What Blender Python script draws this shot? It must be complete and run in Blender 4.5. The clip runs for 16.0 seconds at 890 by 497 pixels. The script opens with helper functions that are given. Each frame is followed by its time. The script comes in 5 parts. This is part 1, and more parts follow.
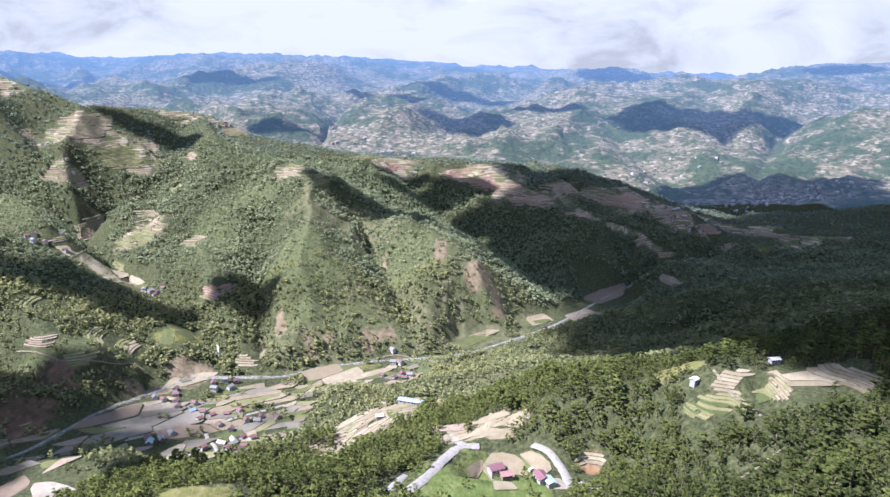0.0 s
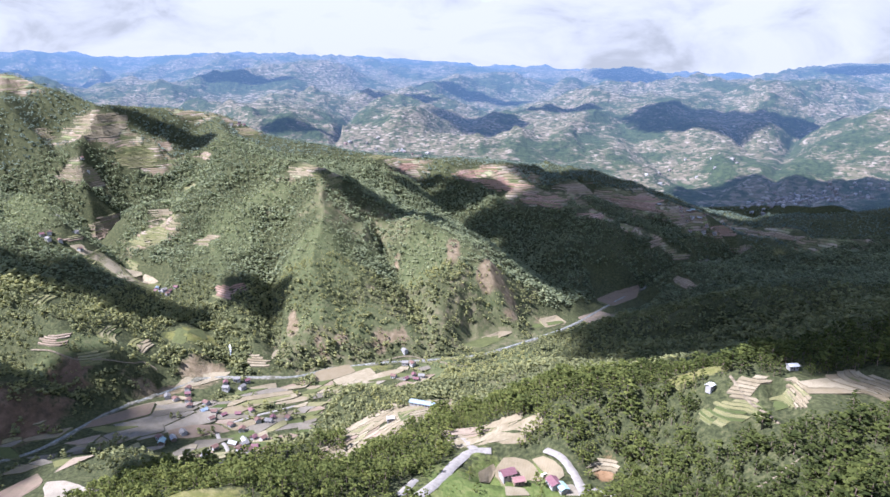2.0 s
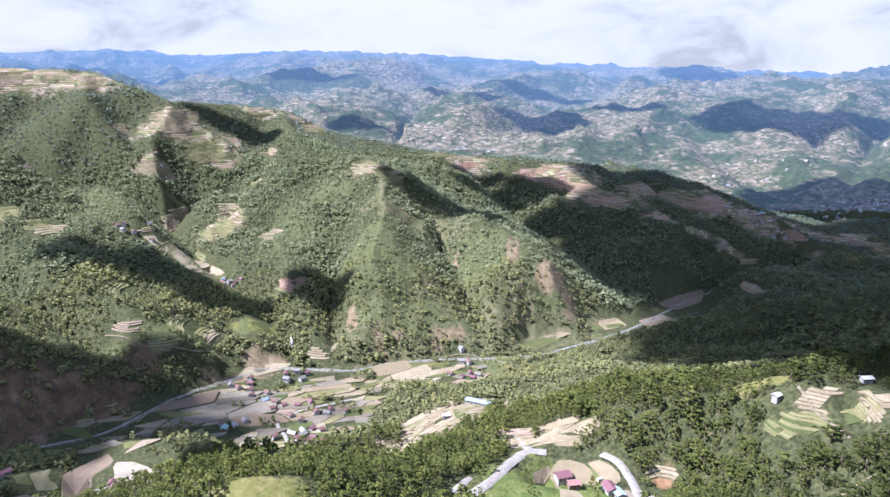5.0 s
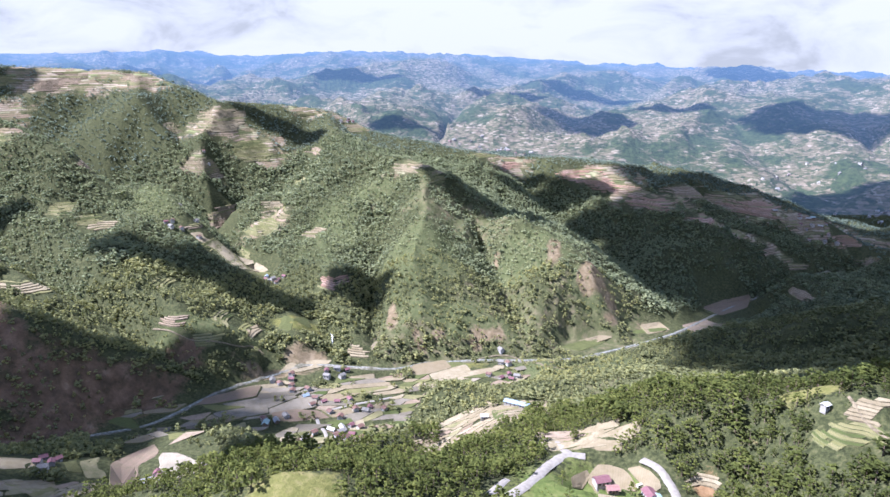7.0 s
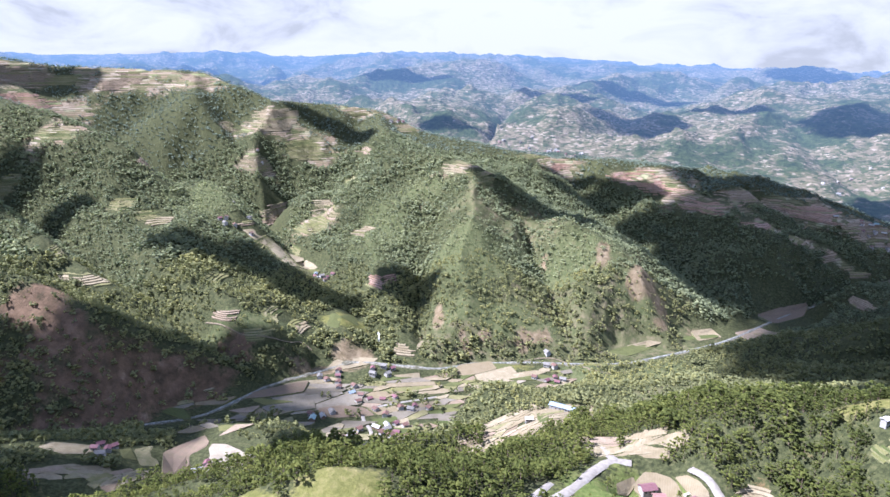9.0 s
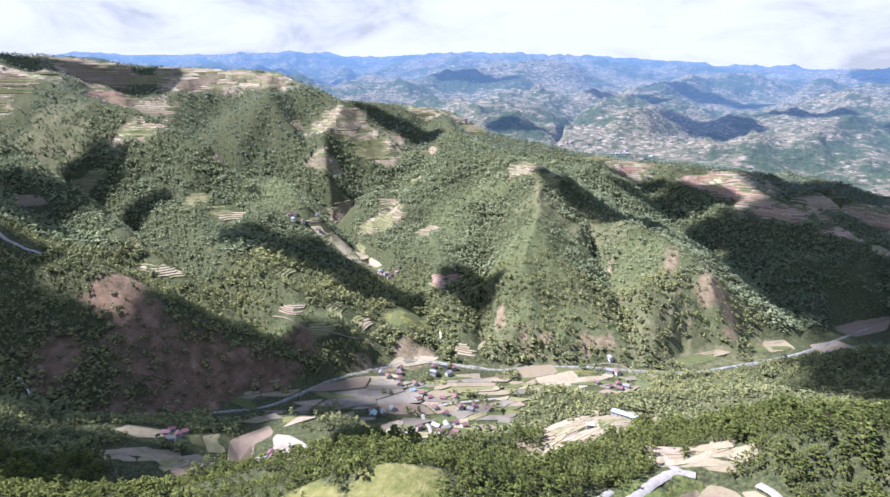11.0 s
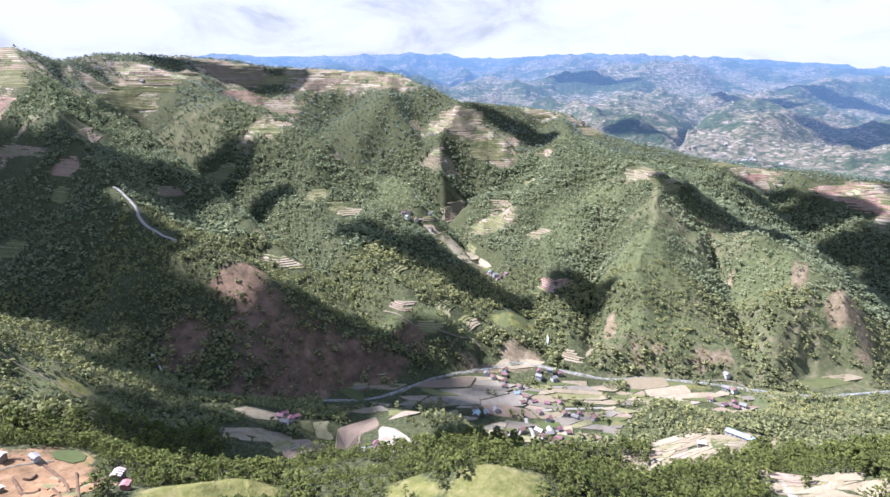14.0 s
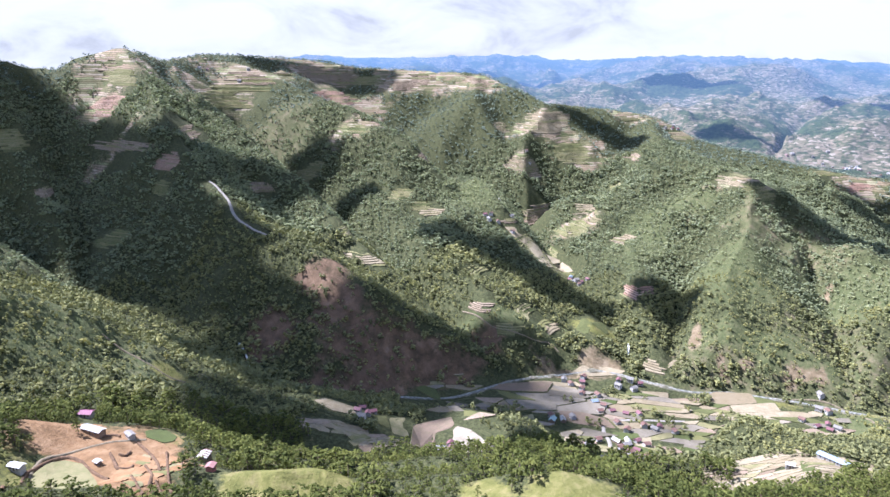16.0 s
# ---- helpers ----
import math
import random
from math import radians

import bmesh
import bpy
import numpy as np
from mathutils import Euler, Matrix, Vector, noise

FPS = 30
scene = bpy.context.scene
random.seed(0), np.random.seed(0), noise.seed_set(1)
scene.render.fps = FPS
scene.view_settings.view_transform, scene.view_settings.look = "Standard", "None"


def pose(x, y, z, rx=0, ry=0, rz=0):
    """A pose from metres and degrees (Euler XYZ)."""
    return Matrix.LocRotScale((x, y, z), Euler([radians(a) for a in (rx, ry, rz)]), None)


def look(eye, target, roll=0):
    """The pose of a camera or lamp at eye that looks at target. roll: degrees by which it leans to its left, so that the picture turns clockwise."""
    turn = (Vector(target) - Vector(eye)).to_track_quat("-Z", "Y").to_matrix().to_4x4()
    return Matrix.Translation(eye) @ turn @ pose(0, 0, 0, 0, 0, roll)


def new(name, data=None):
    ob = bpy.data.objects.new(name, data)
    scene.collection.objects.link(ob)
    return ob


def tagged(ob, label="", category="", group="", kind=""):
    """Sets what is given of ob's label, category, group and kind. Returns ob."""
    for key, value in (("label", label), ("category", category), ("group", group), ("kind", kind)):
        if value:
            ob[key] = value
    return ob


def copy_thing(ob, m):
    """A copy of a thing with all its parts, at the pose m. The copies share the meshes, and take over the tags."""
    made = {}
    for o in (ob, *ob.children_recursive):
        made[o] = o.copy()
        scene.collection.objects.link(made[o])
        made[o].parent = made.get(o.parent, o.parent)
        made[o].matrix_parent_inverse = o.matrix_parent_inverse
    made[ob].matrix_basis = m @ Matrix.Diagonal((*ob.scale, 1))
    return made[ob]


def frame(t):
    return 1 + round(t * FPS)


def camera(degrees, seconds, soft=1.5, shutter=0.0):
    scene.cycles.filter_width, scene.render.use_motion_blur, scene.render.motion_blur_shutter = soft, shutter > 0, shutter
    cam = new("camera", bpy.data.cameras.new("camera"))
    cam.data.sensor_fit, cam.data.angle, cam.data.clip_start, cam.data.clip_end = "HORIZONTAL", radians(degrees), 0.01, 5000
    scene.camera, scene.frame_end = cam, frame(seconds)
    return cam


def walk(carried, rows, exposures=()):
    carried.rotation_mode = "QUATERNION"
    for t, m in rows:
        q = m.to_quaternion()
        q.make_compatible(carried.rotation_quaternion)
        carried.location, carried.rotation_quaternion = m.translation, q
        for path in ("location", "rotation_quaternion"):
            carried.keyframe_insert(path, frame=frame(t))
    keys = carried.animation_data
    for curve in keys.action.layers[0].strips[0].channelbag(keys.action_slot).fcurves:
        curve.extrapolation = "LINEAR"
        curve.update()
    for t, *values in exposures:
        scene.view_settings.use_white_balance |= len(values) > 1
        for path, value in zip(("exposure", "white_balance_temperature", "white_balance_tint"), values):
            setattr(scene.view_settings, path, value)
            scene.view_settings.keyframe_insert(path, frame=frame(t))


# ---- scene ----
import itertools

EYE = 350.0
cam = camera(64.58, 16.0, soft=1.55)
walk(cam, [
    (0.0, pose(-0.1, -4.4, EYE - 0.5, 75.19, -0.09, -0.02)),
    (0.5, pose(0, 0, EYE, 75.24, -0.12, -0.11)),
    (1.0, pose(0, 0, EYE, 75.25, -0.16, -0.24)),
    (1.5, pose(0, 0, EYE, 75.18, -0.19, 0.36)),
    (2.0, pose(0, 0, EYE, 75.16, -0.13, 1.06)),
    (2.5, pose(0, 0, EYE, 75.14, -0.15, 1.89)),
    (3.0, pose(0, 0, EYE, 75.11, -0.14, 2.74)),
    (3.5, pose(0, 0, EYE, 75.09, -0.11, 3.57)),
    (4.0, pose(0, 0, EYE, 75.06, -0.13, 4.40)),
    (6.5, pose(0, 0, EYE, 75.00, -0.08, 8.57)),
    (7.0, pose(0, 0, EYE, 75.02, -0.08, 9.45)),
    (7.5, pose(0, 0, EYE, 75.03, -0.09, 10.32)),
    (8.0, pose(0, 0, EYE, 75.02, -0.10, 11.26)),
    (8.5, pose(0, 0, EYE, 75.04, -0.10, 12.30)),
    (11.0, pose(0, 0, EYE, 75.08, -0.14, 18.82)),
    (11.5, pose(0, 0, EYE, 75.09, -0.17, 20.24)),
    (12.0, pose(0, 0, EYE, 75.08, -0.18, 21.69)),
    (12.5, pose(0, 0, EYE, 75.11, -0.22, 23.21)),
    (13.0, pose(0, 0, EYE, 75.12, -0.18, 24.78)),
    (13.5, pose(0, 0, EYE, 75.16, -0.17, 26.44)),
    (14.0, pose(0, 0, EYE, 75.17, -0.20, 28.11)),
    (14.5, pose(0, 0, EYE, 75.19, -0.20, 29.88)),
    (15.0, pose(0, 0, EYE, 75.22, -0.26, 31.70)),
    (15.5, pose(0, 0, EYE, 75.25, -0.31, 33.56)),
    (16.0, pose(0, 0, EYE, 75.25, -0.41, 34.96)),
], exposures=[(0, 1.64, 5450, 24.5), (8, 1.72, 5450, 24.5), (16, 1.82, 5450, 24.5)])

# ---- light ----
SUN_AZ, SUN_EL = radians(-104), radians(51)
SUN_DIR = Vector((math.sin(SUN_AZ) * math.cos(SUN_EL), math.cos(SUN_AZ) * math.cos(SUN_EL), math.sin(SUN_EL)))
sun = new("sun", bpy.data.lights.new("sun", "SUN"))
sun.data.energy, sun.data.angle, sun.data.color = 5.0, radians(0.6), (1.0, 0.95, 0.87)
sun.matrix_world = look((0, 0, 1500), Vector((0, 0, 1500)) - SUN_DIR)


def link(tree, a, b):
    tree.links.new(a, b)


def node(tree, kind, **values):
    n = tree.nodes.new(kind)
    for key, value in values.items():
        if key in n.inputs:
            n.inputs[key].default_value = value
        else:
            setattr(n, key, value)
    return n


def ramp(tree, source, stops):
    n = tree.nodes.new("ShaderNodeValToRGB")
    e = n.color_ramp.elements
    while len(e) < len(stops):
        e.new(0.5)
    for k, (p, c) in zip(e, stops):
        k.position, k.color = p, (*c, 1) if len(c) == 3 else c
    link(tree, source, n.inputs[0])
    return n.outputs[0]


def calc(tree, op, a, b=0.0, c=0.0):
    n = tree.nodes.new("ShaderNodeMath")
    n.operation = op
    for i, v in enumerate((a, b, c)):
        if isinstance(v, (int, float)):
            n.inputs[i].default_value = v
        else:
            link(tree, v, n.inputs[i])
    return n.outputs[0]


def mix(tree, factor, a, b, kind="MIX"):
    n = tree.nodes.new("ShaderNodeMix")
    n.data_type, n.blend_type = "RGBA", kind
    for i, v in ((0, factor), (6, a), (7, b)):
        if isinstance(v, (int, float)):
            n.inputs[i].default_value = v
        elif isinstance(v, tuple):
            n.inputs[i].default_value = (*v, 1)
        else:
            link(tree, v, n.inputs[i])
    return n.outputs[2]


def build_world():
    world = bpy.data.worlds.new("sky")
    scene.world = world
    world.use_nodes = True
    t = world.node_tree
    t.nodes.clear()
    sky = node(t, "ShaderNodeTexSky", sky_type="NISHITA", sun_disc=False, sun_elevation=SUN_EL, sun_rotation=SUN_AZ,
               altitude=1500.0, dust_density=0.5, ozone_density=2.5)
    blue = node(t, "ShaderNodeBackground", Strength=0.115)
    link(t, sky.outputs[0], blue.inputs[0])
    # heaped clouds, wider than they are tall
    co = node(t, "ShaderNodeTexCoord")
    sep = node(t, "ShaderNodeSeparateXYZ")
    link(t, co.outputs["Generated"], sep.inputs[0])
    flat = node(t, "ShaderNodeCombineXYZ")
    for k, stretch in enumerate((1.0, 1.0, 2.4)):
        link(t, calc(t, "MULTIPLY", sep.outputs[k], stretch), flat.inputs[k])
    big = node(t, "ShaderNodeTexNoise", Scale=2.6, Detail=10.0, Roughness=0.55, Distortion=0.25)
    link(t, flat.outputs[0], big.inputs["Vector"])
    shade = node(t, "ShaderNodeTexNoise", Scale=6.5, Detail=10.0, Roughness=0.56, Distortion=0.5)
    link(t, flat.outputs[0], shade.inputs["Vector"])
    # a broken layer: banked up towards the horizon, wide blue gaps higher up
    gaps = calc(t, "MULTIPLY", calc(t, "MINIMUM", calc(t, "MAXIMUM", calc(t, "SUBTRACT", sep.outputs[2], 0.12), 0.0), 0.4), 0.52)
    cover = ramp(t, calc(t, "SUBTRACT", big.outputs[0], gaps), [(0.27, (0, 0, 0)), (0.37, (1, 1, 1))])
    tone = ramp(t, shade.outputs[0], [(0.36, (0.76, 0.80, 0.77)), (0.43, (0.96, 1.0, 0.96)), (0.49, (1.06, 1.10, 1.06)), (0.57, (1.15, 1.18, 1.14))])
    cloud = node(t, "ShaderNodeBackground", Strength=0.25)
    # the layer is brighter overhead, where the sun stands
    lit = node(t, "ShaderNodeVectorMath", operation="SCALE")
    link(t, tone, lit.inputs[0])
    link(t, calc(t, "ADD", calc(t, "MULTIPLY", calc(t, "MAXIMUM", sep.outputs[2], 0.0), 0.45), 1.0), lit.inputs["Scale"])
    link(t, lit.outputs[0], cloud.inputs[0])
    both = node(t, "ShaderNodeMixShader")
    link(t, cover, both.inputs[0])
    link(t, blue.outputs[0], both.inputs[1])
    link(t, cloud.outputs[0], both.inputs[2])
    link(t, both.outputs[0], node(t, "ShaderNodeOutputWorld").inputs[0])


build_world()

# ---- materials ----
MAT = {}


def material(name, rough=0.9):
    m = bpy.data.materials.new(name)
    m.use_nodes = True
    t = m.node_tree
    b = t.nodes["Principled BSDF"]
    b.inputs["Roughness"].default_value = rough
    b.inputs["Specular IOR Level"].default_value = 0.1
    MAT[name] = m
    return m, t, b


def position(t):
    return node(t, "ShaderNodeNewGeometry").outputs["Position"]


def noise_at(t, where, scale, detail=4.0, rough=0.55, distortion=0.0):
    n = node(t, "ShaderNodeTexNoise", Scale=scale, Detail=detail, Roughness=rough, Distortion=distortion)
    link(t, where, n.inputs["Vector"])
    return n.outputs[0]


def bump(t, b, height, distance, strength=0.6):
    n = node(t, "ShaderNodeBump", Strength=strength, Distance=distance)
    link(t, height, n.inputs["Height"])
    link(t, n.outputs[0], b.inputs["Normal"])


def attr(t, name):
    return node(t, "ShaderNodeAttribute", attribute_name=name).outputs["Fac"]


def make_ground():
    m, t, b = material("ground", 0.95)
    p = position(t)
    coarse, fine = noise_at(t, p, 0.02, 5), noise_at(t, p, 0.35, 5, 0.65)
    wood = ramp(t, fine, [(0.34, (0.018, 0.022, 0.010)), (0.45, (0.034, 0.040, 0.017)), (0.54, (0.054, 0.060, 0.025)), (0.64, (0.080, 0.080, 0.037)), (0.76, (0.120, 0.100, 0.062))])
    grass = ramp(t, noise_at(t, p, 0.12, 6, 0.7), [(0.3, (0.070, 0.078, 0.020)), (0.5, (0.128, 0.126, 0.038)), (0.7, (0.210, 0.182, 0.080))])
    soil = ramp(t, noise_at(t, p, 0.09, 6, 0.7), [(0.3, (0.115, 0.066, 0.032)), (0.5, (0.195, 0.116, 0.060)), (0.7, (0.275, 0.178, 0.100))])
    burn = ramp(t, noise_at(t, p, 0.07, 6, 0.7), [(0.32, (0.052, 0.040, 0.024)), (0.46, (0.108, 0.070, 0.045)), (0.60, (0.165, 0.108, 0.071)), (0.72, (0.235, 0.168, 0.118))])
    edge = calc(t, "ADD", calc(t, "MULTIPLY", calc(t, "SUBTRACT", fine, 0.5), 1.0), calc(t, "MULTIPLY", calc(t, "SUBTRACT", noise_at(t, p, 0.045, 4, 0.6), 0.5), 1.5))

    def soft(name):
        return calc(t, "MULTIPLY", calc(t, "SUBTRACT", calc(t, "ADD", attr(t, name), edge), 0.35), 3.0)

    def clamp(v):
        n = node(t, "ShaderNodeClamp")
        link(t, v, n.inputs[0])
        return n.outputs[0]
    meadow = ramp(t, noise_at(t, p, 0.10, 6, 0.7), [(0.3, (0.045, 0.055, 0.023)), (0.46, (0.075, 0.082, 0.036)), (0.58, (0.115, 0.106, 0.058)), (0.70, (0.175, 0.140, 0.092))])
    c = mix(t, clamp(soft("open_ground")), wood, meadow)
    low = ramp(t, noise_at(t, p, 0.2, 6, 0.7), [(0.3, (0.042, 0.056, 0.022)), (0.48, (0.072, 0.086, 0.036)), (0.62, (0.105, 0.110, 0.050)), (0.74, (0.150, 0.128, 0.078))])
    c = mix(t, calc(t, "MULTIPLY", clamp(soft("scrub")), 0.8), c, low)
    c = mix(t, clamp(soft("burnt")), c, burn)
    # narrow terraces along the contours of the high slopes
    sep = node(t, "ShaderNodeSeparateXYZ")
    link(t, p, sep.inputs[0])
    level = calc(t, "ADD", calc(t, "MULTIPLY", sep.outputs[2], 0.30), calc(t, "MULTIPLY", noise_at(t, p, 0.03, 3), 1.6))
    edge_line = ramp(t, calc(t, "FRACT", level), [(0.0, (0.30, 0.30, 0.25)), (0.22, (0.45, 0.5, 0.4)), (0.34, (1, 1, 1)), (1.0, (1, 1, 1))])
    cell = node(t, "ShaderNodeCombineXYZ")
    link(t, calc(t, "MULTIPLY", sep.outputs[0], 0.035), cell.inputs[0])
    link(t, calc(t, "MULTIPLY", sep.outputs[1], 0.035), cell.inputs[1])
    link(t, calc(t, "FLOOR", level), cell.inputs[2])
    white = node(t, "ShaderNodeTexVoronoi", Scale=1.0)
    link(t, cell.outputs[0], white.inputs["Vector"])
    pick = node(t, "ShaderNodeSeparateColor")
    link(t, white.outputs["Color"], pick.inputs[0])
    strip = ramp(t, pick.outputs[0], [(0.0, (0.085, 0.095, 0.04)), (0.35, (0.17, 0.15, 0.085)), (0.6, (0.23, 0.17, 0.12)), (0.85, (0.31, 0.26, 0.20)), (1.0, (0.18, 0.20, 0.09))])
    c = mix(t, clamp(soft("stepped")), c, mix(t, 1.0, strip, edge_line, "MULTIPLY"))
    c = mix(t, clamp(soft("grass")), c, grass)
    lush = ramp(t, noise_at(t, p, 0.15, 6, 0.7), [(0.3, (0.046, 0.066, 0.017)), (0.5, (0.088, 0.118, 0.030)), (0.66, (0.145, 0.158, 0.054)), (0.78, (0.205, 0.185, 0.095))])
    c = mix(t, clamp(soft("lush")), c, lush)
    c = mix(t, clamp(soft("soil")), c, soil)
    dry = ramp(t, noise_at(t, p, 0.12, 6, 0.7), [(0.3, (0.080, 0.064, 0.036)), (0.5, (0.158, 0.120, 0.074)), (0.7, (0.240, 0.192, 0.128))])
    c = mix(t, clamp(soft("scar")), c, dry)
    c = mix(t, calc(t, "MULTIPLY", coarse, 0.25), c, (0.055, 0.060, 0.030))
    link(t, c, b.inputs["Base Color"])
    bump(t, b, fine, 1.5, 0.7)


def make_backdrop():
    m, t, b = material("backdrop", 1.0)
    p = position(t)
    sep = node(t, "ShaderNodeSeparateXYZ")
    link(t, p, sep.inputs[0])
    # narrow terraces follow the contours; plots break them up
    squeeze = node(t, "ShaderNodeVectorMath", operation="MULTIPLY")
    squeeze.inputs[1].default_value = (1, 1, 2.6)
    link(t, p, squeeze.inputs[0])
    plots = node(t, "ShaderNodeTexVoronoi", Scale=0.085)
    link(t, squeeze.outputs[0], plots.inputs["Vector"])
    tone = node(t, "ShaderNodeSeparateColor")
    link(t, plots.outputs["Color"], tone.inputs[0])
    field = ramp(t, tone.outputs[0], [(0.0, (0.035, 0.048, 0.022)), (0.3, (0.085, 0.086, 0.044)), (0.6, (0.130, 0.112, 0.072)), (0.88, (0.185, 0.152, 0.108)), (1.0, (0.27, 0.235, 0.185))])
    wood = ramp(t, noise_at(t, p, 0.06, 5, 0.7), [(0.35, (0.018, 0.030, 0.015)), (0.65, (0.055, 0.072, 0.030))])
    wide = noise_at(t, p, 0.0042, 7, 0.62)
    narrow = noise_at(t, squeeze.outputs[0], 0.016, 7, 0.7)
    where = ramp(t, calc(t, "ADD", calc(t, "MULTIPLY", wide, 0.55), calc(t, "MULTIPLY", narrow, 0.45)), [(0.465, (0, 0, 0)), (0.52, (1, 1, 1))])
    c = mix(t, where, wood, field)
    link(t, c, b.inputs["Base Color"])
    bump(t, b, noise_at(t, p, 0.035, 7, 0.68), 18.0, 0.9)
    # haze painted in: blue emission mixed over the hills, growing with distance
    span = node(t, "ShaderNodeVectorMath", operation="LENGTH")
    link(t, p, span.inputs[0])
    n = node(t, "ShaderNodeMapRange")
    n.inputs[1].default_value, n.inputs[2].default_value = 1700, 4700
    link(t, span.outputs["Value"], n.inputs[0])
    haze_mix = calc(t, "ADD", calc(t, "MULTIPLY", calc(t, "POWER", n.outputs[0], 1.5), 0.92), 0.08)
    haze_glow = node(t, "ShaderNodeEmission")
    haze_glow.inputs[0].default_value = (0.21, 0.365, 0.60, 1)
    haze_glow.inputs[1].default_value = 0.47
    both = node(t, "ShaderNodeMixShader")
    link(t, calc(t, "MULTIPLY", haze_mix, 0.78), both.inputs[0])
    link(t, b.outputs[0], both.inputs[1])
    link(t, haze_glow.outputs[0], both.inputs[2])
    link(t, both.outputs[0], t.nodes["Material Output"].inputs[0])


def make_leaves(name, dark, mid, light, relief=0.6):
    m, t, b = material(name, 0.75)
    tint = attr(t, "tint")
    tuft = node(t, "ShaderNodeNewGeometry").outputs["Random Per Island"]
    v = calc(t, "ADD", calc(t, "MULTIPLY", tint, 0.7), calc(t, "MULTIPLY", tuft, 0.3))
    c = ramp(t, v, [(0.1, dark), (0.5, mid), (0.9, light)])
    p = position(t)
    c = mix(t, 0.6, c, ramp(t, noise_at(t, p, 1.2, 3, 0.7), [(0.3, (0.62, 0.62, 0.62)), (0.7, (1.2, 1.2, 1.1))]), "MULTIPLY")
    link(t, c, b.inputs["Base Color"])
    bump(t, b, noise_at(t, p, 1.6, 4, 0.7), relief, 0.6)
    thin = node(t, "ShaderNodeBsdfTranslucent")
    link(t, c, thin.inputs[0])
    leaf = node(t, "ShaderNodeMixShader", Fac=0.55)
    link(t, b.outputs[0], leaf.inputs[1])
    link(t, thin.outputs[0], leaf.inputs[2])
    link(t, leaf.outputs[0], t.nodes["Material Output"].inputs[0])


make_ground()
make_backdrop()
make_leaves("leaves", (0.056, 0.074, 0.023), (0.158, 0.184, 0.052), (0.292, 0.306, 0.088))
# air haze painted into the leaf colour: each farther belt is bluer
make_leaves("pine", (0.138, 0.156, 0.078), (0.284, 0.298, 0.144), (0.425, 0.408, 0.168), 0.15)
make_leaves("high_pine_hazed", (0.150, 0.178, 0.108), (0.280, 0.318, 0.188), (0.400, 0.425, 0.240), 0.1)
make_leaves("ridge_pine_hazed", (0.138, 0.182, 0.150), (0.250, 0.310, 0.256), (0.375, 0.415, 0.312), 0.1)
m, t, b = material("bark", 0.95)
link(t, ramp(t, noise_at(t, position(t), 3.0, 4), [(0.3, (0.10, 0.07, 0.05)), (0.7, (0.24, 0.19, 0.15))]), b.inputs["Base Color"])
m, t, b = material("cloud", 1.0)
link(t, ramp(t, noise_at(t, position(t), 0.01, 4), [(0.3, (0.75, 0.77, 0.8)), (0.7, (0.95, 0.95, 0.95))]), b.inputs["Base Color"])
veil = node(t, "ShaderNodeMixShader")
thick = calc(t, "ADD", calc(t, "MULTIPLY", attr(t, "depth"), 2.6), calc(t, "MULTIPLY", calc(t, "SUBTRACT", noise_at(t, position(t), 0.012, 6, 0.6), 0.5), 1.6))
link(t, ramp(t, thick, [(0.08, (0, 0, 0)), (0.55, (0.975, 0.975, 0.975))]), veil.inputs[0])
link(t, node(t, "ShaderNodeBsdfTransparent").outputs[0], veil.inputs[1])
link(t, b.outputs[0], veil.inputs[2])
link(t, veil.outputs[0], t.nodes["Material Output"].inputs[0])


def make_field(name, tones, line):
    m, t, b = material("field_" + name, 0.95)
    p = position(t)
    pick = node(t, "ShaderNodeObjectInfo").outputs["Random"]
    c = ramp(t, pick, [(k / (len(tones) - 1), col) for k, col in enumerate(tones)])
    patch = noise_at(t, p, 0.16, 5, 0.65)
    c = mix(t, calc(t, "MULTIPLY", ramp(t, patch, [(0.42, (0, 0, 0)), (0.68, (1, 1, 1))]), 0.55), c, line)
    rows = node(t, "ShaderNodeTexWave", Scale=0.35, Distortion=2.5, Detail=2.0)
    link(t, p, rows.inputs["Vector"])
    c = mix(t, 0.22, c, rows.outputs["Color"], "MULTIPLY")
    link(t, c, b.inputs["Base Color"])
    bump(t, b, noise_at(t, p, 0.9, 5, 0.7), 0.35, 0.6)


make_field("pale", [(0.194, 0.160, 0.102), (0.243, 0.207, 0.136), (0.283, 0.245, 0.167)], (0.146, 0.118, 0.064))
make_field("grey", [(0.125, 0.111, 0.085), (0.165, 0.147, 0.114), (0.205, 0.183, 0.144)], (0.115, 0.100, 0.066))
make_field("straw", [(0.129, 0.128, 0.051), (0.183, 0.170, 0.081), (0.226, 0.201, 0.118)], (0.085, 0.101, 0.036))
make_field("brown", [(0.169, 0.126, 0.089), (0.244, 0.186, 0.136), (0.288, 0.229, 0.169)], (0.135, 0.119, 0.073))
make_field("red", [(0.229, 0.131, 0.098), (0.299, 0.185, 0.140), (0.334, 0.229, 0.185)], (0.176, 0.131, 0.088))
make_field("green", [(0.051, 0.070, 0.021), (0.082, 0.098, 0.035), (0.118, 0.117, 0.050)], (0.055, 0.060, 0.025))
make_field("white", [(0.230, 0.200, 0.150), (0.258, 0.227, 0.172), (0.285, 0.254, 0.195)], (0.175, 0.148, 0.104))
make_field("clay", [(0.230, 0.137, 0.067), (0.265, 0.165, 0.086), (0.288, 0.192, 0.105)], (0.150, 0.076, 0.038))


